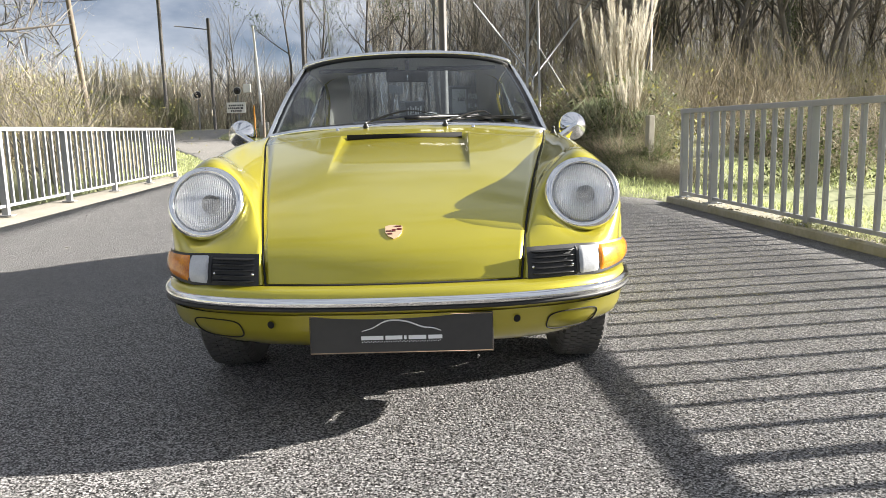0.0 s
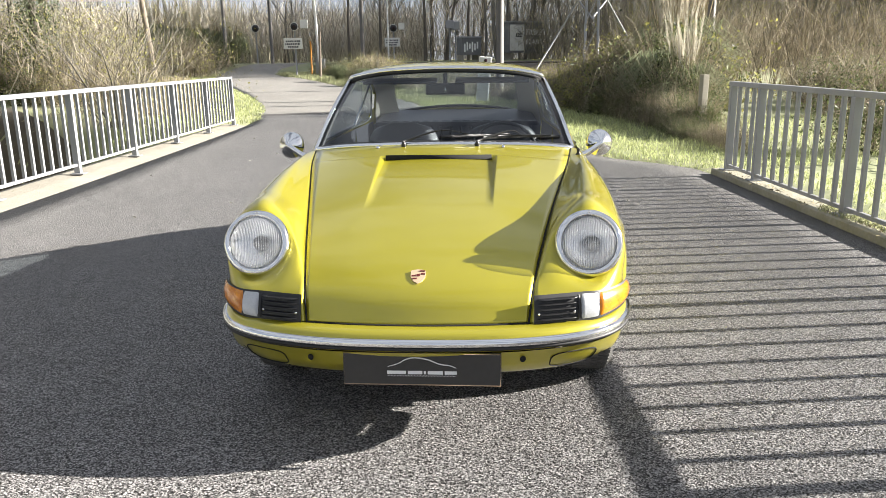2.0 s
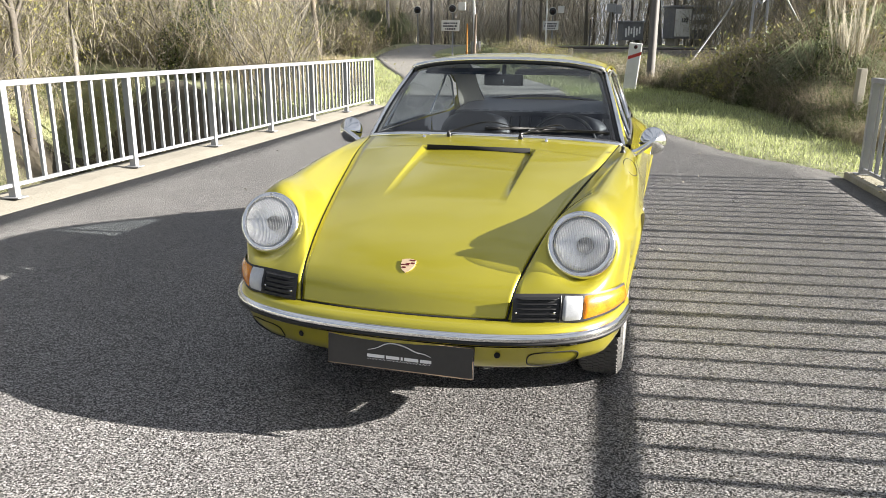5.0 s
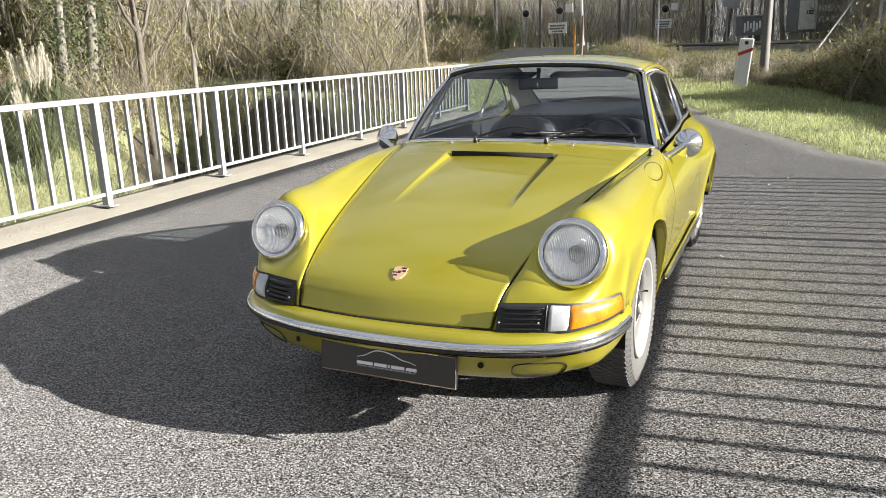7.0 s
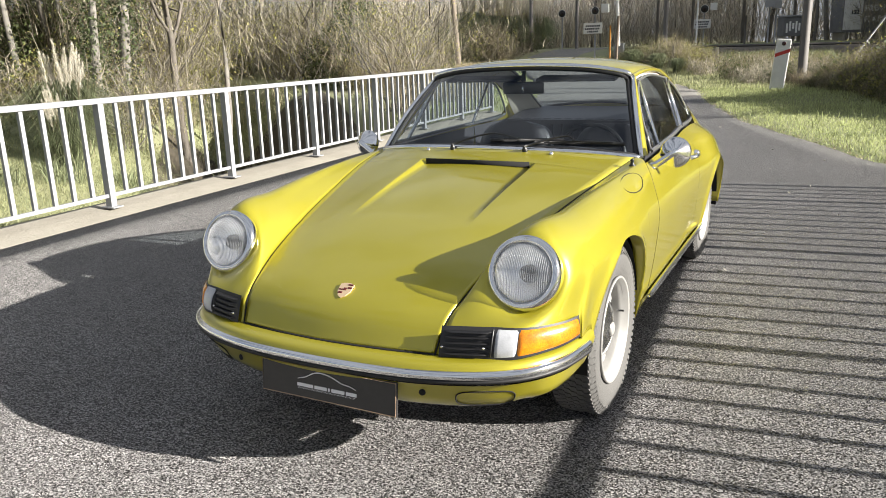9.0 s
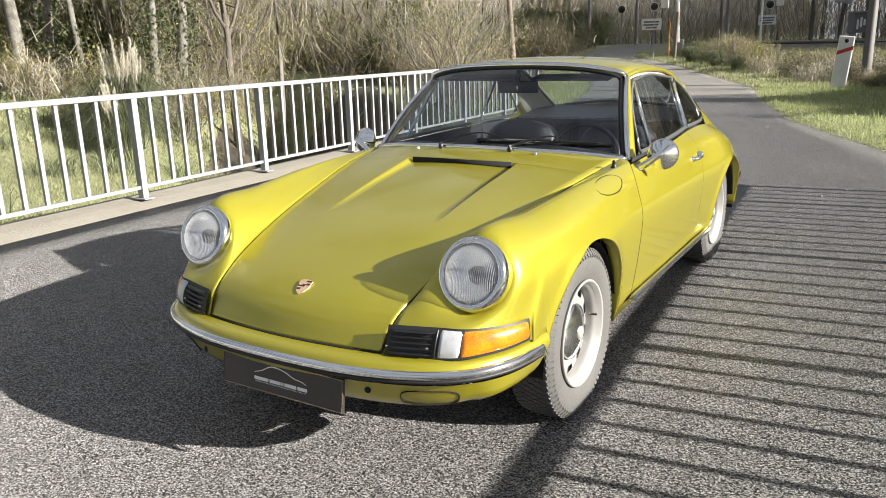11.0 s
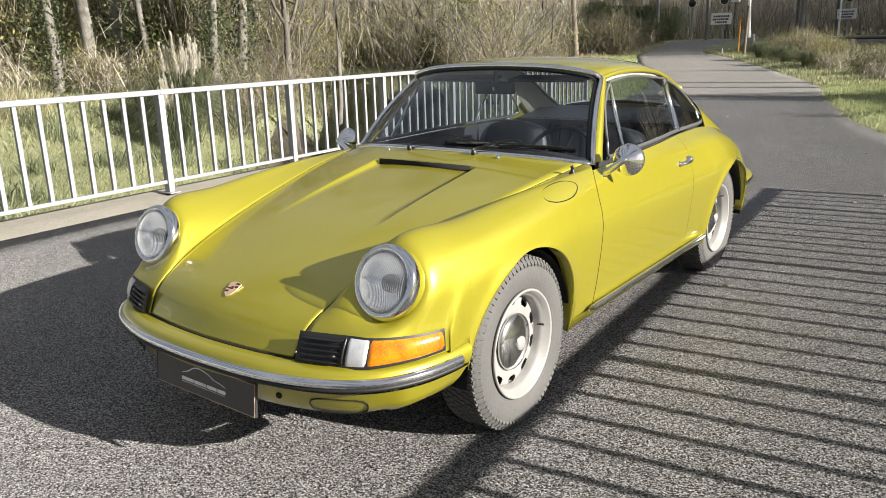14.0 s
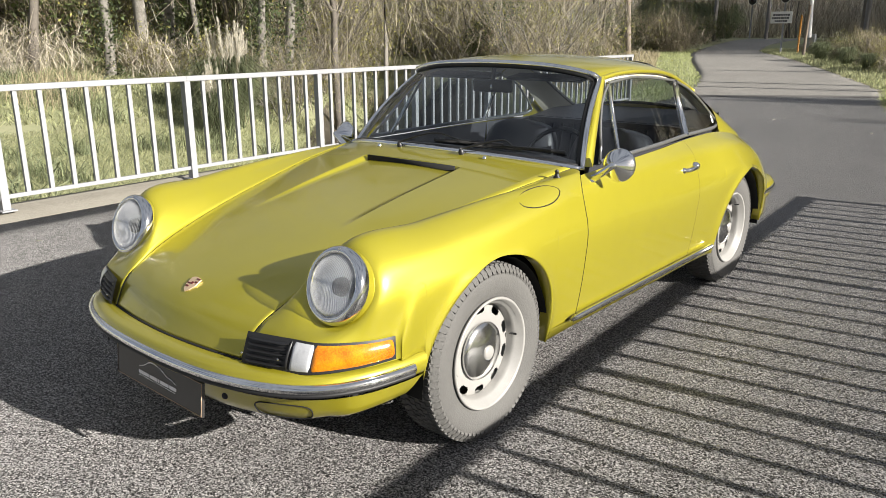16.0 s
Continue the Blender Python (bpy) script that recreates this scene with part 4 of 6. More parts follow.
# ---------------------------------------------------------------- cabin
part("cabin_floor", box(-0.62, 0.45, 0.26, 0.62, 2.1, 0.30), VINYL, CAR)
part("firewall", box(-0.60, 0.45, 0.28, 0.60, 0.50, 0.84), SHADE_BLACK, CAR)
dash_rows = loft([[(-0.62, 0.60, 0.850), (-0.3, 0.55, 0.868), (0, 0.53, 0.872), (0.3, 0.55, 0.868), (0.62, 0.60, 0.850)],
                  [(-0.62, 0.72, 0.858), (-0.3, 0.72, 0.876), (0, 0.72, 0.880), (0.3, 0.72, 0.884), (0.62, 0.72, 0.858)],
                  [(-0.62, 0.83, 0.838), (-0.3, 0.85, 0.855), (0, 0.86, 0.858), (0.3, 0.86, 0.868), (0.62, 0.83, 0.838)],
                  [(-0.62, 0.84, 0.76), (-0.3, 0.86, 0.76), (0, 0.87, 0.76), (0.3, 0.87, 0.76), (0.62, 0.84, 0.76)],
                  [(-0.62, 0.80, 0.60), (-0.3, 0.82, 0.60), (0, 0.83, 0.60), (0.3, 0.83, 0.60), (0.62, 0.80, 0.60)]], 5, 5)
part("dashboard", grid(dash_rows), VINYL, CAR, "black padded dashboard")
both("door_lining", grid([[Vector((0.645, 0.62, 0.30)), Vector((0.645, 1.66, 0.30))], [Vector((0.655, 0.62, 0.60)), Vector((0.655, 1.68, 0.60))], [Vector((0.664, 0.64, 0.868)), Vector((0.636, 1.70, 0.878))]]), VINYL)
both("rear_side_lining", grid([[Vector((0.60, 1.68, 0.30)), Vector((0.56, 2.2, 0.30))], [Vector((0.636, 1.70, 0.878)), Vector((0.60, 2.2, 0.885))]]), VINYL)
wheel_ring = [Vector((0.19 * math.cos(2 * math.pi * k / 32), 0, 0.19 * math.sin(2 * math.pi * k / 32))) for k in range(32)]
steer = part("steering_wheel", moved(outline_tube(wheel_ring, 0.011, 8), pose(0.31, 0.985, 0.785, -22)), BLACK, CAR, "thin black steering wheel")
for a in (20, 160, 200, 340):
    part("spoke", moved(tube([(0, 0.03, 0), (0.18 * math.cos(radians(a)), 0, 0.18 * math.sin(radians(a)))], 0.006, 6), pose(0.31, 0.985, 0.785, -22)), BLACK, steer)
part("hub", moved(lathe([(0.0, -0.02), (0.045, -0.012), (0.05, 0.02), (0.03, 0.12)], 20, "y"), pose(0.31, 0.985, 0.785, 158)), BLACK, steer)
# inner mirror
inner = part("inner_mirror", moved(box(-0.105, -0.012, -0.030, 0.105, 0.012, 0.030, 0.010), pose(0.0, 0.905, 1.155, 8, 0, 6)), BLACK, CAR, "black rear-view mirror hung from the header")
part("stalk", tube([(0.0, 0.905, 1.17), (0.0, 0.915, 1.235)], 0.011, 8), BLACK, inner)
part("lever", moved(box(-0.004, -0.017, -0.02, 0.004, -0.011, 0.008), pose(0.0, 0.905, 1.155, 8, 0, 6)), CHROME, inner)
both("sun_visor", moved(box(-0.20, -0.012, -0.008, 0.20, 0.10, 0.008, 0.006), pose(0.25, 0.955, 1.190, 8, 0, 0)), VINYL)


def seat(u, lean):
    thing = part("seat", moved(box(-0.235, -0.25, -0.06, 0.235, 0.25, 0.08, 0.05), pose(u, 1.28, 0.44, 8)), VINYL, CAR, "black vinyl bucket seat")
    back = [[(-0.20, 1.52, 0.47), (-0.235, 1.55, 0.62), (-0.225, 1.60, 0.80), (-0.18, 1.625, 0.885), (-0.1, 1.63, 0.915)],
            [(-0.14, 1.475, 0.47), (-0.16, 1.50, 0.62), (-0.15, 1.555, 0.80), (-0.12, 1.585, 0.895), (-0.07, 1.60, 0.925)],
            [(0.0, 1.49, 0.47), (0.0, 1.52, 0.62), (0.0, 1.57, 0.80), (0.0, 1.595, 0.90), (0.0, 1.61, 0.928)],
            [(0.14, 1.475, 0.47), (0.16, 1.50, 0.62), (0.15, 1.555, 0.80), (0.12, 1.585, 0.895), (0.07, 1.60, 0.925)],
            [(0.20, 1.52, 0.47), (0.235, 1.55, 0.62), (0.225, 1.60, 0.80), (0.18, 1.625, 0.885), (0.1, 1.63, 0.915)]]
    front = loft(back, 5, 5)
    rear = [[p + Vector((0, 0.075, -0.01)) for p in r] for r in front]
    rows = [f + list(reversed(b)) for f, b in zip(front, rear)]
    v, f = grid(rows, True)
    f.append(tuple(range(len(v) - len(rows[0]), len(v))))
    part("backrest", moved((v, f), Matrix.Translation((u, lean, 0))), VINYL, thing)


seat(0.31, -0.10), seat(-0.31, -0.04)
bench = part("rear_bench", box(-0.52, 1.82, 0.40, 0.52, 2.02, 0.62, 0.03), VINYL, CAR, "black ribbed rear bench")
for k in range(15):
    u = -0.49 + k * 0.07
    part("rib", moved(box(-0.033, -0.03, 0.0, 0.033, 0.03, 0.30, 0.018), pose(u, 2.02, 0.605, -14)), VINYL, bench)
part("parcel_shelf", ([(-0.56, 2.05, 0.890), (0.56, 2.05, 0.890), (0.52, 2.41, 0.952), (-0.52, 2.41, 0.952), (-0.56, 2.05, 0.86), (0.56, 2.05, 0.86), (0.52, 2.41, 0.93), (-0.52, 2.41, 0.93)], [(0, 1, 2, 3), (4, 7, 6, 5), (0, 4, 5, 1), (2, 6, 7, 3)]), VINYL, CAR, smooth=False)
part("bulkhead", box(-0.58, 2.08, 0.30, 0.58, 2.12, 0.875), VINYL, CAR)

# ---------------------------------------------------------------- ground, road and bridge
WATER = material("dark_stream_water", (0.012, 0.014, 0.010), 0.08, bump=0.3, bump_scale=6)
SHADED_MUD = material("shaded_dark_mud", (0.05, 0.042, 0.03), 0.9, vary=(0.09, 0.075, 0.05), scale=1.5, bump=0.8, bump_scale=20)
RIGHT_EDGE = [(-14, 3.27), (8.4, 3.33), (9.1, 3.25), (9.6, 2.9), (10.1, 2.5), (10.8, 2.30), (11.6, 2.06), (12.6, 1.70), (13.6, 1.33), (15, 0.92), (16.5, 0.62), (20, -0.05), (24, -0.62), (27, -1.6), (31.6, -3.3), (36.3, -5.2), (42, -7.5), (46.5, -9.4), (52, -10.3), (60, -8.5), (70, -5)]
LEFT_EDGE = [(-14, -3.82), (5, -3.82), (9, -3.79), (16, -3.88), (18, -4.0), (21.6, -4.7), (26, -5.9), (32, -8.2), (38, -10.4), (46, -13.0), (52, -13.6), (60, -12.6), (70, -9.5)]


def rise(y):
    return 0.5 * smooth_step(21, 46, y) + 0.7 * smooth_step(45, 58, y)


def land(x, y):
    """Height of the natural ground."""
    z = rise(y) + 0.02
    le, re = at_knots(LEFT_EDGE, y), at_knots(RIGHT_EDGE, y)
    if x < -4.1:
        d = -4.25 - x
        near = 1 - smooth_step(11.5, 16.5, y + 0.75 * (x + 4.25))
        s = (x + 4.0) * 0.78 + (y - 8.3) * 0.62
        fall = 0.75 + 1.55 * math.exp(-(s / 3.2) ** 2)
        z -= fall * smooth_step(0.0, 3.2, d) * near
        z += (fall + 0.3) * smooth_step(7.5, 15, d) * near * (1 - 0.92 * math.exp(-(s / 3.4) ** 2)) + 3.4 * smooth_step(13, 36, d)
        z -= 1.7 * math.exp(-(s / 1.7) ** 2) * smooth_step(0.0, 0.9, d) * (1 - smooth_step(9, 16, d)) * near
    if x > 3.6 and y < 9:
        z -= 0.25 * smooth_step(3.6, 6, x)
    z += 0.05 * noise.noise((x * 0.35, y * 0.35, 0)) * (0 if le - 0.5 < x < re + 0.3 else 1)
    inside = min(x - le, re - x)
    if -14 < y < 60:
        z -= 0.09 * smooth_step(-0.20, 0.20, inside)
    if y < 16.4 and -4.45 < x < re:
        z = min(z, -0.08)
    if y < 8.6 and re - 0.1 < x < 3.8:
        z = min(z, -0.08)
    return z


def steps(*runs):
    out = []
    for a, b, n in runs:
        out += [lerp(a, b, k / n) for k in range(n)]
    return out + [runs[-1][1]]


gx = steps((-500, -80, 6), (-80, -32, 16), (-32, -4.6, 68), (-4.6, 4.6, 30), (4.6, 14, 20), (14, 60, 24), (60, 500, 6))
gy = steps((-400, -40, 5), (-40, -4, 18), (-4, 30, 85), (30, 64, 50), (64, 120, 14), (120, 700, 6))
ground = part("ground", grid([[Vector((x, y, land(x, y))) for x in gx] for y in gy]), SOIL)
tagged(ground, "uneven grassy ground with a stream cutting", "ground", kind="structure")
# dark sheet on the gully sides: mud, with the shade put into its colour
mud_rows = []
for k in range(34):
    t = k / 33 * 17
    cx, cy = -4.45 - 0.62 * t, 8.3 + 0.45 * 0.78 + 0.78 * t
    mud_rows.append([Vector((cx + 0.78 * w, cy + 0.62 * w, max(-2.62, land(cx + 0.78 * w, cy + 0.62 * w) + 0.03))) for w in (-2.6, -2.1, -1.6, -1.1, -0.6, 0.0, 0.6, 1.1, 1.6, 2.1, 2.6)])
tagged(part("stream_bed", grid(mud_rows), SHADED_MUD), "dark wet mud by the stream, tree shade in its colour", "mud", kind="structure")
stream = part("stream", ([(-4.6, 3.0, -2.55), (-4.6, 14, -2.55), (-20, 34, -2.55), (-28, 22, -2.55)], [(0, 1, 2, 3)]), WATER, smooth=False)
tagged(stream, "dark still stream water under trees", "water", kind="structure")


def road_strip(name, ys, mat, label, left=LEFT_EDGE, right=RIGHT_EDGE, lift=0.0, cols=14, slant=None):
    rows = []
    for y in ys:
        a, b = at_knots(left, y), at_knots(right, y)
        row = [Vector((lerp(a, b, k / cols), y, 0)) for k in range(cols + 1)]
        for p in row:
            p.y += slant(y) * (p.x + 2.3) if slant else 0
            p.z = rise(p.y) + lift
        rows.append(row)
    for r in rows:
        r.insert(0, r[0] - Vector((0.02, 0, 0.1)))
        r.append(r[-1] + Vector((0.02, 0, -0.1)))
    return tagged(part(name, grid(rows), mat), label, "road", kind="structure")


JOINT = 20.5
tilt_1 = lambda y: 0.55 * smooth_step(12, JOINT, y)
tilt_2 = lambda y: 0.55 * (1 - smooth_step(JOINT + 0.4, 30, y))
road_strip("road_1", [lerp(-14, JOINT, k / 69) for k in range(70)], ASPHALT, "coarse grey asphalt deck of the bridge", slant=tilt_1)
road_strip("road_2", [lerp(JOINT, 60, k / 60) for k in range(61)], ROAD_MAT, "old pale grey lane beyond the bridge", slant=tilt_2)
road_strip("road_joint", [JOINT - 0.30, JOINT - 0.1, JOINT + 0.12, JOINT + 0.30], TAR, "dark tarred joint across the lane", lift=0.006, slant=lambda y: 0.55)

# concrete edges that carry the railings
edge_left = [[Vector((at_knots(LEFT_EDGE, y) + dx, y, z)) for dx, z in ((0.04, -0.05), (0.03, -0.004), (-0.02, 0.004), (-0.25, 0.030))] + [Vector((-4.34, y, 0.045)), Vector((-4.36, y, -0.5))] for y in (lerp(-14, 16.3, k / 60) for k in range(61))]
tagged(part("bridge_edge_1", grid(edge_left), CONCRETE, smooth=False), "pale concrete edge beam of the bridge", "kerb", kind="structure")
edge_right = [[Vector((at_knots(RIGHT_EDGE, y), y, -0.05)), Vector((at_knots(RIGHT_EDGE, y) + 0.006, y, 0.056)), Vector((at_knots(RIGHT_EDGE, y) + 0.02, y, 0.065)), Vector((3.66, y, 0.065)), Vector((3.68, y, -0.4))] for y in (lerp(-14, 8.55, k / 45) for k in range(46))]
tagged(part("bridge_edge_2", grid(edge_right), MOSSY, smooth=False), "mossy concrete kerb of the bridge", "kerb", kind="structure")


def railing(x, ys, z0, h, low=0.095):
    """Bays of a steel railing: posts on foot plates, flat bars between two rails."""
    for i, (y0, y1) in enumerate(zip(ys, ys[1:])):
        n = max(3, round((y1 - y0) / 0.197))
        w = y1 - y0
        thing = empty("railing", pose(x, y0, z0))
        tagged(thing, "weathered galvanised steel railing bay with flat upright bars", "railing", "bridge railings")
        part("top_rail", box(-0.032, -0.002 if i else -0.06, h - 0.048, 0.032, w + (0.06 if i == len(ys) - 2 else -0.002), h, 0.006), GALV, thing, smooth=False)
        part("bottom_rail", box(-0.016, 0, low, 0.016, w, low + 0.033, 0.003), GALV, thing, smooth=False)
        bar = mesh("bar", *box(-0.016, -0.018, low + 0.033, 0.016, 0.018, h - 0.048, 0.003), GALV, smooth=False)
        post = mesh("post", *box(-0.035, -0.032, 0.0, 0.035, 0.032, h - 0.048, 0.004), GALV, smooth=False)
        foot = mesh("foot_plate", *box(-0.08, -0.06, 0.0, 0.08, 0.06, 0.012, 0.003), GALV, smooth=False)
        ends = [0.0] + ([w] if i == len(ys) - 2 else [])
        for y in ends:
            part("post", post, parent=thing).location = (0, y, 0)
            part("foot_plate", foot, parent=thing).location = (0, y, 0)
        for k in range(1, n):
            part("bar", bar, parent=thing).location = (0, w * k / n, 0)


railing(-4.07, [-3.35, -1.6, 0.15, 1.95, 3.72, 5.5, 7.24, 9.0, 10.74, 12.48, 14.24, 16.0], 0.045, 0.985)
railing(3.46, [-6.8, -5, -3.2, -1.4, 0.4, 2.2, 4.0, 5.85, 7.62, 8.38], 0.065, 0.965, 0.035)

for k in range(3):
    x, y = -6.85 + 0.25 * k, 6.75 + 0.26 * k
    block = part("concrete_block", box(-0.16, -0.2, -0.3, 0.16, 0.2, 0.26 + 0.03 * (k % 2), 0.02), CONCRETE, smooth=False)
    block.matrix_basis = pose(x, y, land(x, y), 0, 0, 45 + 3 * k)
    tagged(block, "worn square concrete block on the grassy bank", "block", "concrete blocks")

# ---------------------------------------------------------------- plants
BARK = material("grey_brown_bark", (0.11, 0.10, 0.085), 0.9, vary=(0.24, 0.225, 0.20), scale=3, amount=0.25, bump=1.0, bump_scale=25)
PALE_BARK = material("pale_grey_bark", (0.085, 0.078, 0.065), 0.9, vary=(0.25, 0.235, 0.205), scale=4.5, amount=0.10, bump=1.0, bump_scale=25)
DARK_BARK = material("dark_bark", (0.07, 0.06, 0.05), 0.9, vary=(0.17, 0.15, 0.125), scale=3, bump=1.0, bump_scale=25)
TWIG = material("winter_twigs", (0.23, 0.195, 0.135), 0.85, island=0.7, through_light=0.2)
TWIG_GREY = material("grey_twigs", (0.27, 0.24, 0.185), 0.85, island=0.7, through_light=0.2)
# two twig copies with sunlight and shade put into their base colours
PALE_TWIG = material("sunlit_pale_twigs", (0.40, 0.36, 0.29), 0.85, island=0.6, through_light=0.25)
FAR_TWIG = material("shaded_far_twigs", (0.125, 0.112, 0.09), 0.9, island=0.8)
LEAF = material("evergreen_leaf", (0.088, 0.108, 0.036), 0.6, island=0.85, through_light=0.4)
LEAF_YELLOW = material("yellow_green_leaf", (0.27, 0.26, 0.075), 0.6, island=0.6, through_light=0.45)
IVY = material("ivy_leaf", (0.065, 0.085, 0.032), 0.6, island=0.7, through_light=0.3)
GRASS = material("meadow_grass", (0.355, 0.365, 0.205), 0.7, island=0.45, through_light=0.45)
SUN_GRASS = material("sunlit_short_grass", (0.37, 0.405, 0.19), 0.7, island=0.5, through_light=0.45)
DRY_GRASS = material("dry_grass", (0.37, 0.32, 0.21), 0.8, island=0.5, through_light=0.4)
PLUME = material("pampas_plume", (0.66, 0.62, 0.53), 0.9, island=0.25, through_light=0.45)
REED = material("pampas_blade", (0.20, 0.225, 0.125), 0.6, island=0.7, through_light=0.4)


def strips(roots, tips, width, mids=None):
    """Many thin blades at once: root, bent middle, tip; arrays of shape (n, 3)."""
    n = len(roots)
    mids = (roots + tips) / 2 if mids is None else mids
    d = tips - roots
    side = np.stack([-d[:, 1], d[:, 0], np.zeros(n)], 1)
    spin = np.random.uniform(0, 2 * np.pi, n)
    side = side / (np.linalg.norm(side, axis=1, keepdims=True) + 1e-6)
    side = side * np.cos(spin)[:, None] * 0.6 + np.stack([np.cos(spin), np.sin(spin), np.zeros(n)], 1)
    side = side / (np.linalg.norm(side, axis=1, keepdims=True) + 1e-6)
    w = width if np.ndim(width) else np.full(n, width)
    w = w[:, None] / 2
    v = np.stack([roots - side * w, roots + side * w, mids - side * w * 0.8, mids + side * w * 0.8, tips], 1).reshape(-1, 3)
    base = np.arange(n)[:, None] * 5
    quads = (base + np.array([0, 1, 3, 2])).tolist()
    tris = (base + np.array([2, 3, 4])).tolist()
    return v.tolist(), quads + tris


def leaves(centres, size, flat=0.0):
    """Small pointed leaves at the given places, turned at random."""
    n = len(centres)
    a = np.random.normal(size=(n, 3))
    a[:, 2] *= 1 - flat
    a /= np.linalg.norm(a, axis=1, keepdims=True)
    b = np.random.normal(size=(n, 3))
    b -= (a * b).sum(1, keepdims=True) * a
    b /= np.linalg.norm(b, axis=1, keepdims=True)
    s = (size * np.random.uniform(0.6, 1.3, n))[:, None]
    v = np.stack([centres - a * s, centres + b * s * 0.45, centres + a * s, centres - b * s * 0.45], 1).reshape(-1, 3)
    f = (np.arange(n)[:, None] * 4 + np.arange(4)).tolist()
    return v.tolist(), f


def grow(rng, start, way, length, radius, level, limbs, tips, twig_len=0.5, droop=0.0, kids=4, sides=6):
    """One limb and what grows from it; tubes go to limbs, ends to tips."""
    n = max(3, 6 - level)
    pts, d = [start], way.normalized()
    for k in range(n):
        wob = 0.10 if level else 0.045
        d = (d + Vector((rng.gauss(0, wob), rng.gauss(0, wob), rng.gauss(0, 0.06) + (0.03 if level else 0.06) - droop * level * 0.05))).normalized()
        pts.append(pts[-1] + d * length / n)
    radii = [radius * (1 - 0.72 * k / n) for k in range(n + 1)]
    limbs.append(tube(pts, radii, max(3, sides - level), caps=False))
    if level >= 3 or radius < 0.006:
        tips.append((pts[-1], d))
        return
    for k in range(kids + (2 if level == 0 else 0)):
        t = rng.uniform(0.48, 1.0) if level == 0 else rng.uniform(0.2, 1.0)
        i = min(n - 1, int(t * n))
        at = pts[i].lerp(pts[i + 1], t * n - i)
        side = Vector((rng.gauss(0, 1), rng.gauss(0, 1), rng.gauss(0.35, 0.4)))
        nd = (d * 0.75 + side.normalized() * rng.uniform(0.5, 0.95)).normalized()
        grow(rng, at, nd, length * rng.uniform(0.38, 0.62), radii[i] * rng.uniform(0.45, 0.65), level + 1, limbs, tips, twig_len, droop, kids, sides)


def tree_meshes(seed, height, radius, lean=(0, 0), kids=4, bark=BARK, twig=TWIG_GREY, ivy=0, leafy=0, ivy_spread=0.19):
    rng = random.Random(seed)
    np.random.seed(seed)
    limbs, tips = [], []
    grow(rng, Vector((0, 0, -0.3)), Vector((lean[0], lean[1], 1)), height, radius, 0, limbs, tips, kids=kids)
    trunk = mesh("trunk", *limbs[0], bark)
    crown = mesh("crown", *join(*limbs[1:]), bark)
    ends = np.array([tuple(p) for p, d in tips])
    n = len(ends)
    per = 7
    roots = np.repeat(ends, per, 0) + np.random.normal(0, 0.10, (n * per, 3))
    out = np.repeat(np.array([tuple(d) for p, d in tips]), per, 0) + np.random.normal(0, 0.55, (n * per, 3))
    twigs = mesh("twig_growth", *strips(roots, roots + out * np.random.uniform(0.25, 0.8, (n * per, 1)), 0.010), twig)
    parts = [("trunk", trunk), ("crown", crown), ("twig_growth", twigs)]
    if ivy:
        ax = [Vector(v) for v in limbs[0][0]]
        pick = np.array([tuple(rng.choice(ax)) for _ in range(ivy)])
        pick = pick + np.random.normal(0, ivy_spread, pick.shape) * np.array([1, 1, 2.5])
        parts.append(("ivy", mesh("ivy", *leaves(pick, 0.052), IVY)))
    if leafy:
        pick = np.repeat(ends, leafy, 0) + np.random.normal(0, 0.28, (n * leafy, 3))
        parts.append(("foliage", mesh("foliage", *leaves(pick, 0.07), LEAF)))
    return parts


def plant(name, parts, m, label, category, group=""):
    thing = empty(name, m)
    tagged(thing, label, category, group)
    for n, me in parts:
        ob = part(n, me, parent=thing)
        if n not in ("trunk", "crown"):
            tagged(ob, kind="stuff")
    return thing


def put(thing, x, y, turn, scale, dz=0.0):
    """A copy on the ground, kept out of the stream's gully."""
    if x < -4.5 and y < 30:
        s = (x + 4.0) * 0.78 + (y - 8.3) * 0.62
        if abs(s) < 3.4:
            x -= (3.4 + s) / 0.78
    return copy_thing(thing, pose(x, y, land(x, y) + dz, 0, 0, turn) @ Matrix.Scale(scale, 4))


rng = random.Random(4)
T_SLIM = tree_meshes(11, 9.0, 0.15, (0.01, 0.0), 4, PALE_BARK)
T_WIDE = tree_meshes(12, 8.0, 0.15, (-0.05, 0.05), 5, DARK_BARK)
T_IVY = tree_meshes(13, 8.5, 0.15, (0.06, 0.02), 4, BARK, TWIG_GREY, 5000)
T_CLAD = tree_meshes(16, 9.0, 0.22, (0.03, 0.03), 4, DARK_BARK, TWIG_GREY, 15000, 0, 0.42)
T_POLE = tree_meshes(14, 11.0, 0.10, (0.0, 0.03), 3)
T_PINE = tree_meshes(15, 10.0, 0.14, (0.02, 0.0), 4, DARK_BARK, TWIG, 0, 26)
slim = plant("bare_tree", T_SLIM, pose(-20.0, 15.3, land(-20, 15.3)) @ Matrix.Scale(1.45, 4), "slim bare grey-barked tree on the stream bank", "tree", "bare trees by the stream")
ivied = plant("ivy_tree", T_IVY, pose(-15.4, 15.9, land(-15.4, 15.9)), "bare tree with ivy climbing its trunk", "tree", "bare trees by the stream")
wide = plant("forked_tree", T_WIDE, pose(-15.2, 19.0, land(-15.2, 19)), "dark leaning bare tree beside the stream", "tree", "bare trees by the stream")
clad = plant("ivy_tree", T_CLAD, pose(-20.5, 20.8, land(-20.5, 20.8)), "tall tree thickly clad in dark ivy", "tree", "bare trees by the stream")
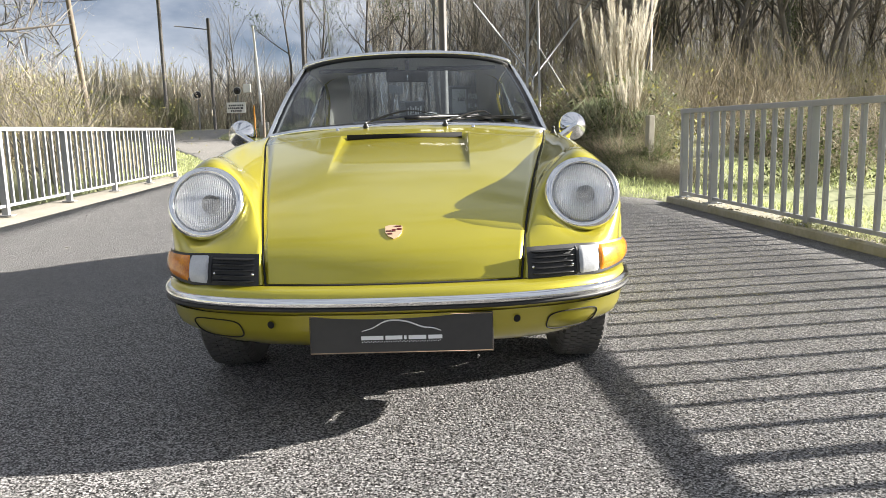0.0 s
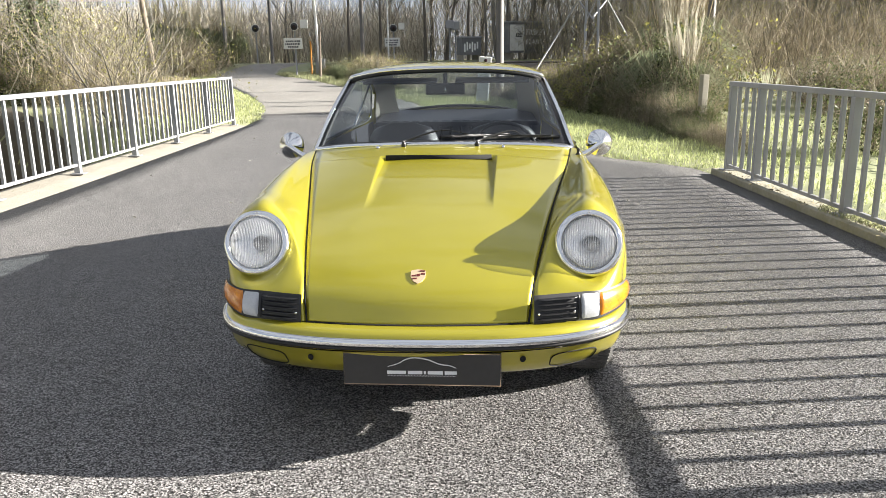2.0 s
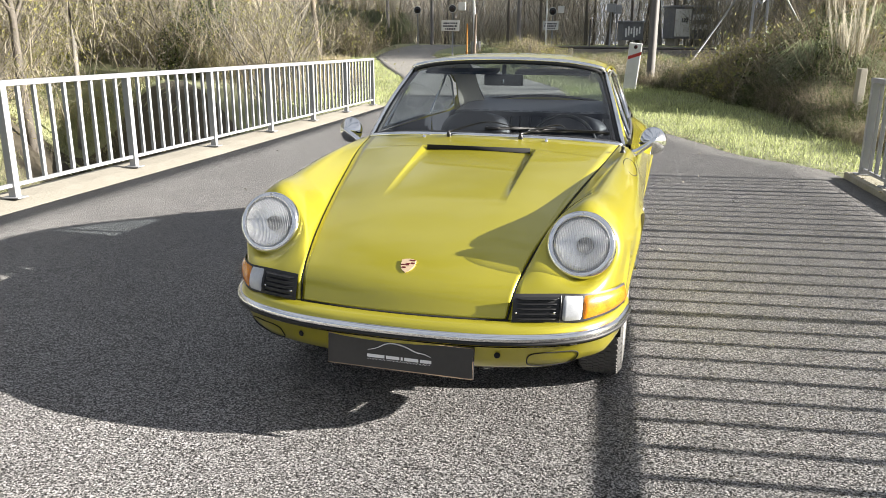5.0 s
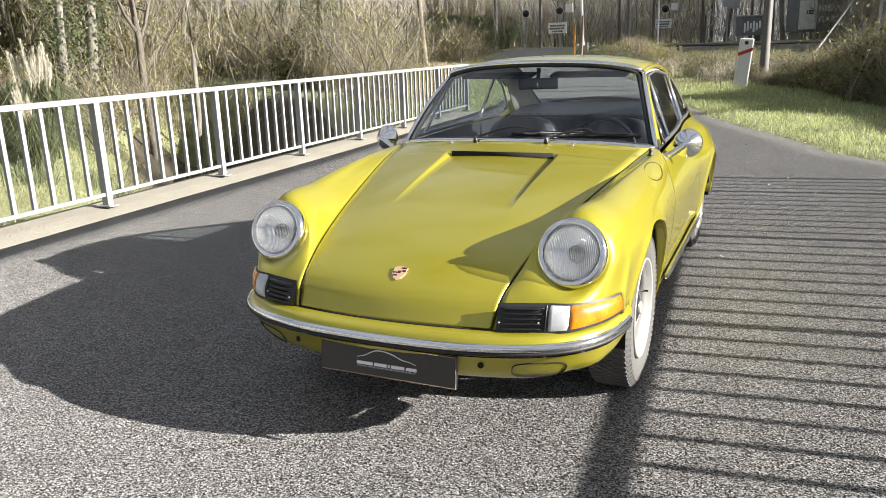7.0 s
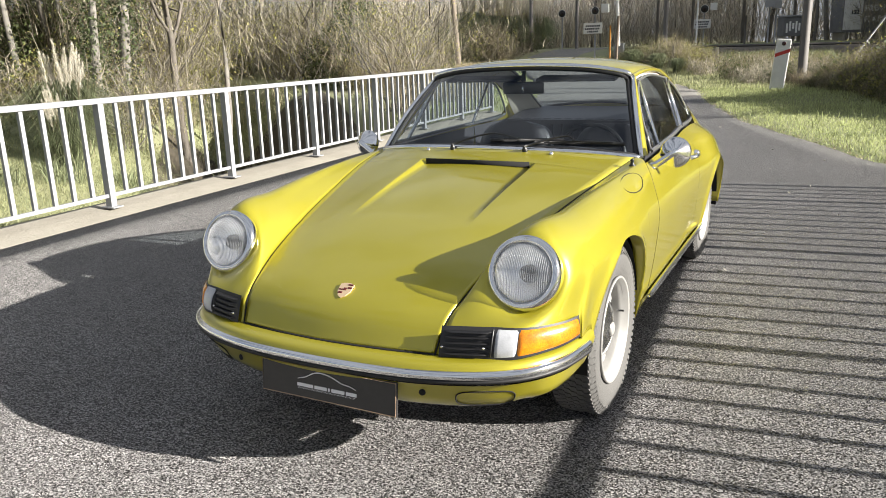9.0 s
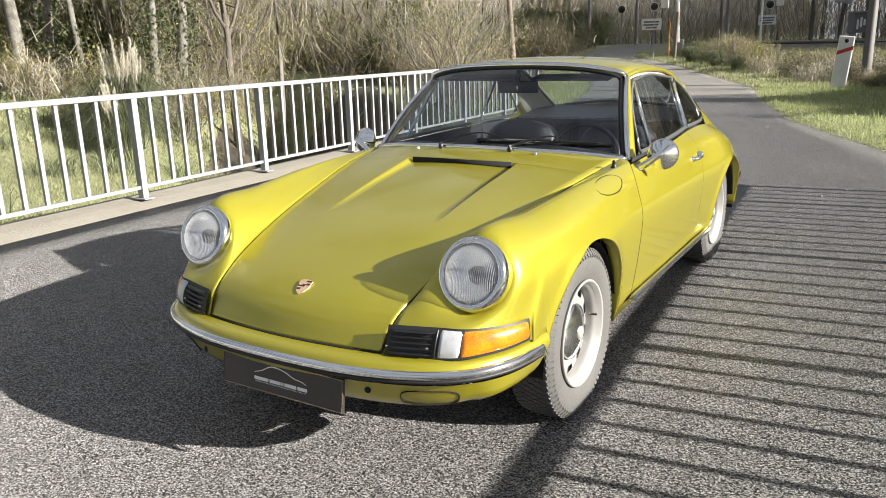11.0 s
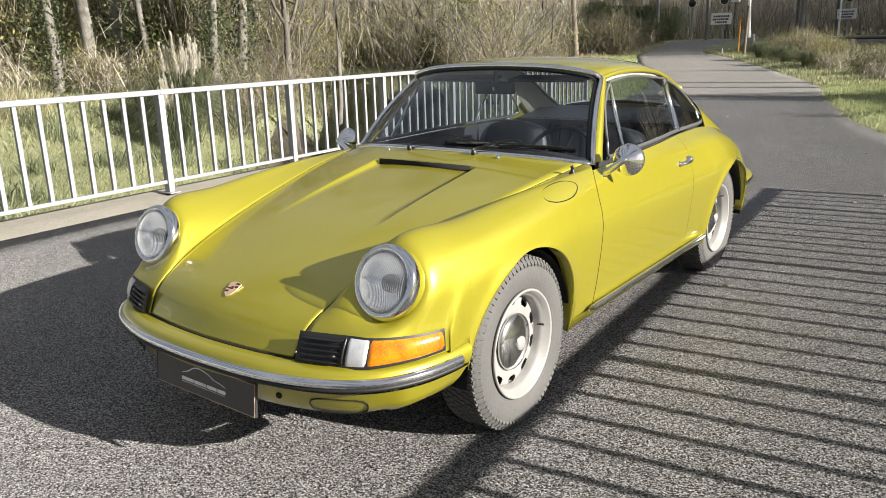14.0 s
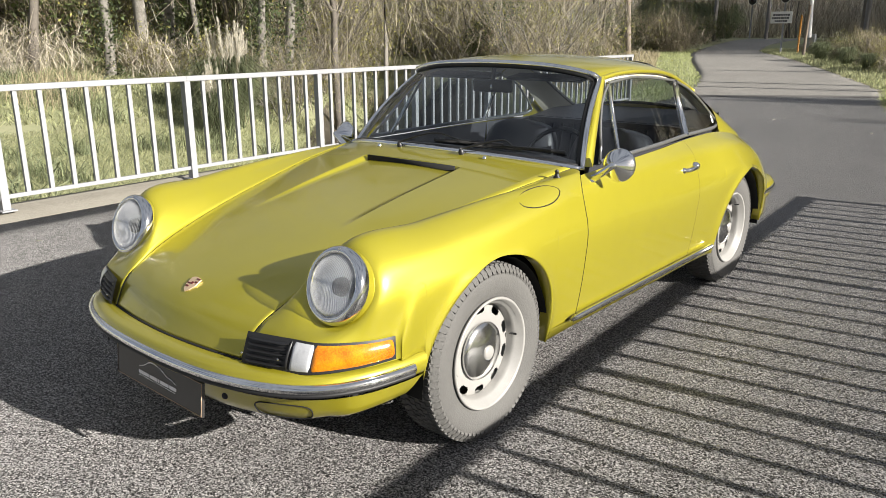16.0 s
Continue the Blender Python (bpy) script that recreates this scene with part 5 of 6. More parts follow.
thin = plant("thin_tree", T_POLE, pose(-16, 22, land(-16, 22)), "tall thin bare tree in the winter wood", "tree", "trees of the wood")
pine = plant("evergreen_tree", T_PINE, pose(-7, 62, land(-7, 62)), "tall dark evergreen tree beyond the crossing", "tree", "evergreen trees")

# wood on the stream side
for k in range(46):
    a, r = radians(rng.uniform(33, 82)), rng.uniform(26, 38)
    x, y = 2 - r * math.sin(a), 1 + r * math.cos(a)
    put(rng.choice((ivied, wide, thin, thin, thin)), x, y, rng.uniform(0, 360), rng.uniform(0.75, 1.25))
for x, y, s in ((-15.9, 22.3, 0.9), (-15.5, 22.6, 0.7), (-17.4, 25, 1.0)):
    put(thin, x, y, rng.uniform(0, 360), s)
for x, y, s in ((-15.9, 17.4, 1.25), (-18.5, 13.2, 1.1), (-14.2, 24.5, 1.1)):
    put(ivied, x, y, rng.uniform(0, 360), s)
for x, y, s in ((-19.5, 11.5, 1.0), (-18.8, 17.8, 0.8), (-17.5, 21, 0.9)):
    put(wide, x, y, rng.uniform(0, 360), s)
for x, y, s in ((-23.5, 15.5, 1.1), (-16.6, 24.6, 0.95), (-13.5, 27.0, 0.9), (-25.0, 12.2, 1.0), (-19.0, 24.0, 1.15), (-24.5, 19.5, 1.2)):
    put(clad, x, y, rng.uniform(0, 360), s)
# wood beyond the hedge and the railway
for k in range(120):
    x, y = rng.uniform(4, 62), rng.uniform(47, 66)
    if x < 12 and y < 60:
        continue
    put(rng.choice((wide, thin, thin, ivied, wide)), x, y, rng.uniform(0, 360), rng.uniform(1.1, 1.8))
for k in range(60):
    x = rng.uniform(-14, 40)
    put(rng.choice((thin, wide)), x, rng.uniform(64, 80), rng.uniform(0, 360), rng.uniform(0.9, 1.4) * (0.65 if x < -2 else 1.0))
for x, y, s in ((-4.5, 63, 1.0), (-1, 66, 1.2), (2.5, 64, 1.1), (6, 68, 1.2), (-6.5, 70, 0.9)):
    put(pine, x, y, rng.uniform(0, 360), s)


def stuff(name, data, mat, label, category):
    return tagged(part(name, data, mat), label, category, kind="stuff")


def ground_array(xy):
    return np.array([(x, y, 0.065 if 3.3 < x < 3.67 and y < 8.5 else land(x, y)) for x, y in xy])


def scatter(n, area, seed):
    """Random places where area(x, y) holds, inside its bounds."""
    r = random.Random(seed)
    (x0, x1, y0, y1), test = area
    out = []
    while len(out) < n:
        x, y = r.uniform(x0, x1), r.uniform(y0, y1)
        if test(x, y):
            out.append((x, y))
    return out


def turf(name, n, area, height, width, mat, seed, label, lean=0.4):
    np.random.seed(seed)
    roots = ground_array(scatter(n, area, seed))
    h = height * np.random.uniform(0.45, 1.25, (n, 1))
    drift = np.random.normal(0, lean, (n, 2)) * h
    tips = roots + np.concatenate([drift, h], 1)
    mids = roots + np.concatenate([drift * 0.25, h * 0.62], 1)
    return stuff(name, strips(roots, tips, width, mids), mat, label, "grass")


on_verge = lambda x, y: x > at_knots(RIGHT_EDGE, y) - 0.02 + 0.16 * noise.noise((y * 1.7, x, 3)) and x < 5.0
turf("verge_grass", 60000, ((-2, 7, 8.7, 27), on_verge), 0.050, 0.010, SUN_GRASS, 21, "short bright sunlit grass on the verge", 0.7)
turf("verge_grass", 1800, ((-1, 6, 9.0, 26), on_verge), 0.15, 0.012, SUN_GRASS, 20, "taller grass tufts on the verge", 0.5)
turf("verge_grass", 12000, ((-14, 3, 24, 48), lambda x, y: at_knots(RIGHT_EDGE, y) - 0.05 + 0.25 * noise.noise((y, 0, 7)) < x < at_knots(RIGHT_EDGE, y) + 3.0), 0.13, 0.025, GRASS, 22, "ragged grass beside the lane")
turf("verge_grass", 15000, ((-14, -3, 16.2, 48), lambda x, y: at_knots(LEFT_EDGE, y) - 3.2 < x < at_knots(LEFT_EDGE, y) + 0.12 * noise.noise((y * 1.3, 0, 7))), 0.085, 0.016, SUN_GRASS, 23, "ragged grass beside the lane", 0.6)
turf("dry_grass", 5000, ((-14, -3, 19, 40), lambda x, y: at_knots(LEFT_EDGE, y) - 3.4 < x < at_knots(LEFT_EDGE, y) - 1.6), 0.30, 0.018, DRY_GRASS, 29, "pale dry grass beside the lane")
dry_stream = lambda x, y: land(x, y) > -2.5
turf("bank_grass", 110000, ((-14, -4.3, -3, 16.5), dry_stream), 0.10, 0.009, GRASS, 24, "matted green grass on the stream bank", 1.3)
turf("bank_grass", 70000, ((-28, -14, -6, 26), lambda x, y: dry_stream(x, y) and 2.0 * noise.noise((x * 0.3, y * 0.3, 2)) > -0.5), 0.15, 0.022, GRASS, 34, "matted green grass past the stream", 1.3)
turf("sedge_tufts", 9000, ((-20, -4.5, -2, 16), lambda x, y: dry_stream(x, y) and noise.noise((x * 0.8, y * 0.8, 6)) > 0.32), 0.42, 0.016, REED, 35, "arching green sedge on the stream bank", 1.0)
turf("field_grass", 45000, ((3.7, 16, -2, 16), lambda x, y: x > 4.6 or y < 9), 0.085, 0.012, SUN_GRASS, 25, "pale green grass behind the railing", 0.7)
turf("dry_grass", 5000, ((-30, -14, 6, 24), lambda x, y: noise.noise((x * 0.4, y * 0.4, 1)) > 0.2), 0.6, 0.014, DRY_GRASS, 26, "tall dry straw-coloured grass", 0.5)
turf("field_grass", 16000, ((8, 34, 14, 42), lambda x, y: x > 1.5 + 0.4 * y), 0.30, 0.022, DRY_GRASS, 37, "rough pale winter grass in the field", 0.8)
turf("dry_grass", 12000, ((-9, 4, 26, 52), lambda x, y: x > at_knots(RIGHT_EDGE, y) + 2.0), 0.36, 0.02, REED, 28, "pale green tussock grass along the railway")
turf("kerb_moss", 5200, ((3.32, 3.66, -6, 8.5), lambda x, y: noise.noise((x * 3, y * 1.1, 4)) > 0.05 + (3.66 - x)), -0.0 + 0.035, 0.008, GRASS, 36, "moss and small weeds along the kerb", 0.9)


# dead leaves blown against the kerb and on the road
np.random.seed(61)
spots = np.stack([np.random.uniform(3.30, 3.62, 700), np.random.uniform(-5, 8.5, 700), np.full(700, 0.074)], 1)
stuff("dead_leaves", leaves(spots, 0.018, 0.9), DRY_GRASS, "dry brown leaves blown along the kerb", "leaves")
spots = np.stack([np.random.uniform(-3.6, 3.2, 60), np.random.uniform(-1, 16, 60), np.full(60, 0.012)], 1)
stuff("dead_leaves", leaves(spots, 0.022, 1.0), PLUME, "few pale leaves lying on the asphalt", "leaves")
spots = ground_array(scatter(1500, ((-8, 3, 9, 40), lambda x, y: 0.0 < x - at_knots(RIGHT_EDGE, y) + 0.05 < 0.3), 62)) + np.array([0, 0, 0.10])
spots[:, 2] = np.array([rise(y) + 0.015 for y in spots[:, 1]])
stuff("leaf_litter", leaves(spots, 0.018, 0.9), DRY_GRASS, "leaf litter along the lane's edge", "leaves")


def brush(seed, n, size, twig, leaf, leaf_n, leaf_size=0.035, spread=1.0, upright=0.0, stout=1.0, forks=(7, 5)):
    """A thicket: arching stems that fork twice into crossing twigs, with a few leaves."""
    np.random.seed(seed)
    roots = np.random.normal(0, 0.30, (n, 3)) * size * spread
    roots[:, 2] = 0
    ang = np.random.uniform(0, 2 * np.pi, n)
    reach = np.random.uniform(0.15, 1.0, n) * size * 0.95 * (1 - upright)
    high = np.random.uniform(0.4, 1.05, n) * size
    out = np.stack([np.cos(ang), np.sin(ang), np.zeros(n)], 1)
    up = np.array([0, 0, 1.0])
    tips = roots + out * reach[:, None] + up * high[:, None]
    mids = roots + out * reach[:, None] * 0.4 + up * high[:, None] * 0.75 + np.random.normal(0, 0.10 * size, (n, 3))
    sets = [strips(roots, tips, np.random.uniform(0.008, 0.026, n) * stout, mids)]
    a, b, c, ends = roots, mids, tips, None
    for kids, length, width in ((forks[0], 0.52, 0.018 * stout), (forks[1], 0.32, 0.013 * stout)):
        m = len(a) * kids
        pick = np.repeat(np.arange(len(a)), kids)
        t = np.random.uniform(0.2, 1, (m, 1))
        at = np.where(t < 0.5, a[pick] + (b[pick] - a[pick]) * t * 2, b[pick] + (c[pick] - b[pick]) * (t * 2 - 1))
        along = c[pick] - a[pick]
        along = along / np.linalg.norm(along, axis=1, keepdims=True)
        way = along * (0.12 + upright) + np.random.normal(0, 0.80 * (1 - 0.6 * upright), (m, 3))
        far = at + way * np.random.uniform(0.35, 1.1, (m, 1)) * length * min(size, 2.4)
        bend = (at + far) / 2 + np.random.normal(0, 0.05 * length * size, (m, 3))
        far[:, 2], bend[:, 2] = np.maximum(far[:, 2], 0.03), np.maximum(bend[:, 2], 0.03)
        sets.append(strips(at, far, width, bend))
        a, b, c = at, bend, far
    parts = [("stem_tangle", mesh("stem_tangle", *join(*sets), twig))]
    if size > 2 and not upright:
        rng_b = random.Random(seed)
        limbs, ends = [], []
        for k in range(7):
            a0 = rng_b.uniform(0, 6.28)
            start = Vector((math.cos(a0), math.sin(a0), 0)) * rng_b.uniform(0, 0.5)
            lean = Vector((math.cos(a0) * rng_b.uniform(0.3, 1.2), math.sin(a0) * rng_b.uniform(0.3, 1.2), 1))
            grow(rng_b, start, lean, size * rng_b.uniform(0.8, 1.3), rng_b.uniform(0.018, 0.042), 1, limbs, ends, kids=5)
        parts.append(("limb_tangle", mesh("limb_tangle", *join(*limbs), BARK)))
    if leaf_n:
        spots = c[np.random.randint(0, len(c), leaf_n)] + np.random.normal(0, 0.05 * size, (leaf_n, 3))
        spots[:, 2] = np.maximum(spots[:, 2], 0.02)
        parts.append(("leaf_growth", mesh("leaf_growth", *leaves(spots, leaf_size), leaf)))
    return parts


B_DRY = plant("dry_shrub", brush(31, 46, 1.5, TWIG, LEAF_YELLOW, 160), pose(-9, 21, land(-9, 21)), "leafless tangled shrub with tan stems", "shrub", "leafless shrubs")
B_GREEN = plant("bramble_bush", brush(32, 44, 1.3, TWIG, LEAF, 2600, 0.05), pose(5.4, 18.0, land(5.4, 18.0)), "dense green and brown bramble bush", "bush", "hedge bushes")
B_YELLOW = plant("yellowing_bush", brush(33, 44, 1.3, TWIG, LEAF_YELLOW, 1900, 0.05), pose(6.6, 18.5, land(6.6, 18.5)), "yellow-green leafy bush in the hedge", "bush", "hedge bushes")
B_WHIP = plant("whippy_shrub", brush(34, 32, 2.8, TWIG_GREY, LEAF_YELLOW, 2200, 0.034, 1.4, 0.0, 1.1, (6, 5)), pose(-12, 26, land(-12, 26)), "tall leafless shrub of thin grey whips", "shrub", "leafless shrubs")
B_STEM = plant("bare_stem_shrub", brush(35, 40, 3.0, TWIG, LEAF_YELLOW, 60, 0.03, 1.0, 0.7, 1.6, (5, 3)), pose(13.5, 27, land(13.5, 27)), "tall shrub of upright bare pale stems", "shrub", "leafless shrubs")
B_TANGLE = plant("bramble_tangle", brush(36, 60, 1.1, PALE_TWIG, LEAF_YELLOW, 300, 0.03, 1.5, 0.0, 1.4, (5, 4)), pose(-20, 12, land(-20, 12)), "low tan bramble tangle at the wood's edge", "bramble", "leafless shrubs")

def hedge_bush(seed, leaf_n, twig_n):
    """A dense rounded bush about 1.5 m high: leaves crowd towards its lumpy skin, stems stick out of it."""
    np.random.seed(seed)
    d = np.random.normal(size=(leaf_n, 3))
    d /= np.linalg.norm(d, axis=1, keepdims=True)
    d[:, 2] = np.abs(d[:, 2])
    lump = 1 + 0.16 * np.sin(d[:, 0] * 5 + seed) * np.cos(d[:, 1] * 6) + 0.12 * np.sin(d[:, 2] * 11 + d[:, 0] * 7)
    r = np.random.uniform(0.35, 1.0, leaf_n) ** 0.5 * lump
    spots = d * r[:, None] * np.array([0.78, 0.78, 1.45]) + np.random.normal(0, 0.03, (leaf_n, 3))
    spots[:, 2] = np.maximum(spots[:, 2], 0.02)
    a = np.random.uniform(0, 2 * np.pi, twig_n)
    root = np.stack([np.cos(a) * 0.3, np.sin(a) * 0.3, np.random.uniform(0, 0.9, twig_n)], 1)
    way = np.random.normal(0, 0.45, (twig_n, 3)) + np.stack([np.cos(a) * 0.45, np.sin(a) * 0.45, np.full(twig_n, 0.55)], 1)
    return [("stem_tangle", mesh("stem_tangle", *strips(root, root + way * np.random.uniform(0.5, 1.15, (twig_n, 1)), 0.011), TWIG)),
            ("leaf_growth", mesh("leaf_growth", *leaves(spots, 0.034), LEAF))]


HEDGE = [(10.4, 4.45), (12, 4.25), (15, 4.3), (18, 3.95), (21, 3.5), (24, 2.6), (27, 1.2)]
H_BUSH = plant("hedge_bush", hedge_bush(71, 5200, 420), pose(5.2, 17.6, land(5.2, 17.6)), "dense dark green and brown hedge bush", "bush", "hedge bushes")
H_TWIGGY = plant("hedge_bush", hedge_bush(72, 2600, 800), pose(5.7, 20.6, land(5.7, 20.6)), "twiggy half-bare brown hedge bush", "bush", "hedge bushes")
# low bushes in front, taller ones stepping up behind them
for d, h, n in ((0.25, 0.42, 60), (0.9, 0.66, 46), (1.7, 0.92, 38), (2.7, 1.14, 26)):
    for k in range(n):
        y = lerp(10.5, 24.6, (k + rng.uniform(0.2, 0.8)) / n)
        x = at_knots(HEDGE, y) + d + rng.uniform(-0.15, 0.2)
        k2 = at_knots([(10.4, 0.75), (12, 0.9), (15, 1.0), (20, 1.05), (22, 0.95), (24.6, 0.65)], y)
        if x + 0.5 * h < 0.3 + 0.36 * y:
            put(rng.choice((H_BUSH, H_BUSH, H_TWIGGY)), x, y, rng.uniform(0, 360), h * k2 * rng.uniform(0.85, 1.12))
for k in range(40):
    y, d = rng.uniform(10.8, 25), rng.uniform(3.2, 5.0)
    if at_knots(HEDGE, y) + d + 0.7 < 0.3 + 0.36 * y:
        put(rng.choice((H_BUSH, H_BUSH, B_YELLOW)), at_knots(HEDGE, y) + d, y, rng.uniform(0, 360), rng.uniform(0.9, 1.3) * (1.0 if y < 22 else 0.7))
for x, y, k in ((5.3, 16.9, 1.15), (6.0, 18.9, 1.35), (5.0, 15.9, 0.95), (5.6, 18.2, 1.2), (6.6, 20.6, 1.5), (5.5, 19.9, 1.25), (6.9, 21.8, 1.6)):
    put(H_BUSH if k < 1.4 else H_TWIGGY, x, y, rng.uniform(0, 360), k)
for k in range(60):
    y = 10.5 + k * 0.25
    put(rng.choice((B_DRY, B_GREEN)), at_knots(HEDGE, y) + rng.uniform(-0.1, 0.2), y, rng.uniform(0, 360), rng.uniform(0.14, 0.26))
for k in range(16):
    put(B_STEM, rng.uniform(10.5, 27), rng.uniform(26, 40), rng.uniform(0, 360), rng.uniform(0.55, 0.85))
for k in range(130):
    y = rng.uniform(10, 30)
    x = 1.8 + 0.42 * y + rng.uniform(0, 1) ** 1.3 * 15
    put(rng.choice((B_TANGLE, B_DRY, B_GREEN, B_DRY)), x, y, rng.uniform(0, 360), rng.uniform(0.28, 0.5) + 0.012 * y)
for x, y, k in ((3.9, 19.6, 0.6), (4.4, 20.6, 0.75), (4.9, 21.6, 0.85), (3.7, 21.6, 0.6), (5.3, 20.2, 0.9), (4.2, 22.6, 0.7), (5.6, 22.4, 0.95)):
    put(B_YELLOW, x, y, rng.uniform(0, 360), k)
# low growth between lane and railway, lower where it leaves the cabinets in sight
for k in range(150):
    y = rng.uniform(25.5, 48)
    d = rng.uniform(1.7, 9)
    x = at_knots(RIGHT_EDGE, y) + d
    tall = at_knots([(25, 0.85), (30, 0.66), (36, 0.42), (42, 0.28), (48, 0.18)], y) * (1.0 + 1.7 * min(1.0, d / 3.2) * smooth_step(0.5, -2.5, x + 0.085 * (y - 26)))
    put(rng.choice((B_TANGLE, B_TANGLE, B_GREEN, B_DRY, B_YELLOW)), x, y, rng.uniform(0, 360), tall / 1.5 * rng.uniform(0.75, 1.1))
# thickets on the lane's other side
for k in range(50):
    y = rng.uniform(19, 40)
    x = -1.6 - 0.41 * (y + 1.1) - rng.uniform(0, 8)
    put(rng.choice((B_WHIP, B_WHIP, H_TWIGGY, B_YELLOW, H_TWIGGY, B_DRY)), x, y, rng.uniform(0, 360), rng.uniform(0.8, 1.25))
for k in range(30):
    y = rng.uniform(24, 42)
    put(rng.choice((H_BUSH, H_TWIGGY, B_DRY)), -1.0 - (0.345 + rng.uniform(0, 0.06)) * (y + 1.1), y, rng.uniform(0, 360), rng.uniform(0.5, 0.9))
for k in range(26):
    y = rng.uniform(44, 54)
    put(rng.choice((B_GREEN, B_GREEN, B_DRY)), at_knots(LEFT_EDGE, y) - rng.uniform(1.2, 5.5), y, rng.uniform(0, 360), rng.uniform(0.7, 1.2))
# edge of the wood past the stream: low tangles in front, whips behind
for k in range(58):
    a, r = radians(rng.uniform(30, 84)), rng.uniform(23, 29)
    x, y = 2 - r * math.sin(a), 1 + r * math.cos(a)
    if noise.noise((a * 6, 0, 2)) > -0.1:
        put(rng.choice((B_TANGLE, B_TANGLE, B_DRY, B_YELLOW)), x, y, rng.uniform(0, 360), rng.uniform(0.45, 1.0))
for k in range(46):
    a, r = radians(rng.uniform(28, 84)), rng.uniform(29, 42)
    x, y = 2 - r * math.sin(a), 1 + r * math.cos(a)
    put(rng.choice((B_WHIP, B_WHIP, B_WHIP, B_DRY, B_YELLOW)), x, y, rng.uniform(0, 360), rng.uniform(0.8, 1.6))
for k in range(22):
    a, r = radians(rng.uniform(30, 80)), rng.uniform(27, 35)
    put(rng.choice((H_BUSH, H_TWIGGY)), 2 - r * math.sin(a), 1 + r * math.cos(a), rng.uniform(0, 360), rng.uniform(1.4, 2.4))
# overhanging scrub where the stream goes under the trees
for k in range(4):
    put(rng.choice((B_WHIP, B_DRY)), rng.uniform(-7.5, -6.0), rng.uniform(15.0, 18.5), rng.uniform(0, 360), rng.uniform(0.5, 0.9))
for k in range(60):
    put(rng.choice((B_WHIP, B_DRY)), rng.uniform(8, 44), rng.uniform(44, 56), rng.uniform(0, 360), rng.uniform(0.9, 1.6))


def pampas(seed, blades, plumes, high):
    """A clump of arching blades with feathery plumes on stalks."""
    np.random.seed(seed)
    n = blades
    roots = np.random.normal(0, 0.14, (n, 3))
    roots[:, 2] = 0
    ang = np.random.uniform(0, 2 * np.pi, n)
    reach, h = np.random.uniform(0.3, 1.7, n), np.random.uniform(0.8, 1.9, n)
    tips = roots + np.stack([np.cos(ang) * reach, np.sin(ang) * reach, h * 0.6], 1)
    mids = roots + np.stack([np.cos(ang) * reach * 0.4, np.sin(ang) * reach * 0.4, h * 0.95], 1)
    parts = [("blade_clump", mesh("blade_clump", *strips(roots, tips, 0.020, mids), REED))]
    stalks, feathers = [], []
    for k in range(plumes):
        a, lean = np.random.uniform(0, 2 * np.pi), np.random.uniform(0.02, 0.24)
        top = high * np.random.uniform(0.78, 1.05)
        d = np.array([np.cos(a) * lean, np.sin(a) * lean, 1.0])
        foot = np.array([np.random.normal(0, 0.12), np.random.normal(0, 0.12), 0])
        stalks.append(tube([tuple(foot), tuple(foot + d * top)], 0.006, 4))
        for _ in range(3):
            off = np.array([np.random.normal(0, 0.10), np.random.normal(0, 0.10), 0])
            stalks.append(tube([tuple(foot + off), tuple(foot + off * 2 + d * top * np.random.uniform(0.6, 0.95))], 0.005, 3))
        m = 330
        t = np.random.uniform(0.58, 1.0, (m, 1))
        base = foot + d * top * t
        wide = 0.036 * np.sin(np.pi * np.clip((t - 0.58) / 0.44, 0, 1)) + 0.012
        off = np.random.normal(0, 1, (m, 3)) * wide
        off[:, 2] = np.abs(off[:, 2]) + 0.09
        feathers.append(strips(base, base + off, 0.009))
    parts.append(("stalk_clump", mesh("stalk_clump", *join(*stalks), DRY_GRASS)))
    parts.append(("plume_clump", mesh("plume_clump", *join(*feathers), PLUME)))
    return parts


big_pampas = plant("pampas_grass", pampas(41, 1900, 20, 3.3), pose(6.1, 19.6, land(6.1, 19.6)) @ Matrix.Scale(1.12, 4), "tall pampas grass clump with pale feathery plumes", "pampas grass", "pampas clumps")
small_pampas = plant("pampas_grass", pampas(42, 900, 9, 2.6), pose(-13.4, 13.2, land(-13.4, 13.2)), "small pampas grass clump with cream plumes by the stream", "pampas grass", "pampas clumps")
for x, y, s in ((6.5, 20.4, 1.12), (5.3, 15.8, 0.55), (-15.8, 60, 1.0), (-17, 61, 1.25), (-18.4, 60.5, 1.3), (-19.5, 62, 1.35), (-20.6, 61, 1.3), (-16.6, 63, 1.3), (-18.0, 64, 1.4), (-22, 62, 1.4)):
    put(big_pampas, x, y, rng.uniform(0, 360), s)
for x, y, s in ((-12.6, 12.4, 0.7), (-14.4, 14.2, 0.9)):
    put(small_pampas, x, y, rng.uniform(0, 360), s)

tussock = plant("pampas_tussock", pampas(43, 1500, 1, 1.6), pose(5.0, 16.6, land(5.0, 16.6)) @ Matrix.Scale(0.8, 4), "arching grey-green tussock of pampas blades", "pampas grass", "pampas clumps")
for x, y, s in ((5.5, 17.9, 0.9), (5.9, 19.0, 1.05), (4.9, 15.4, 0.55), (-3.0, 33.5, 0.5), (-2.0, 31.5, 0.42), (-4.6, 37.0, 0.55)):
    put(tussock, x, y, rng.uniform(0, 360), s)

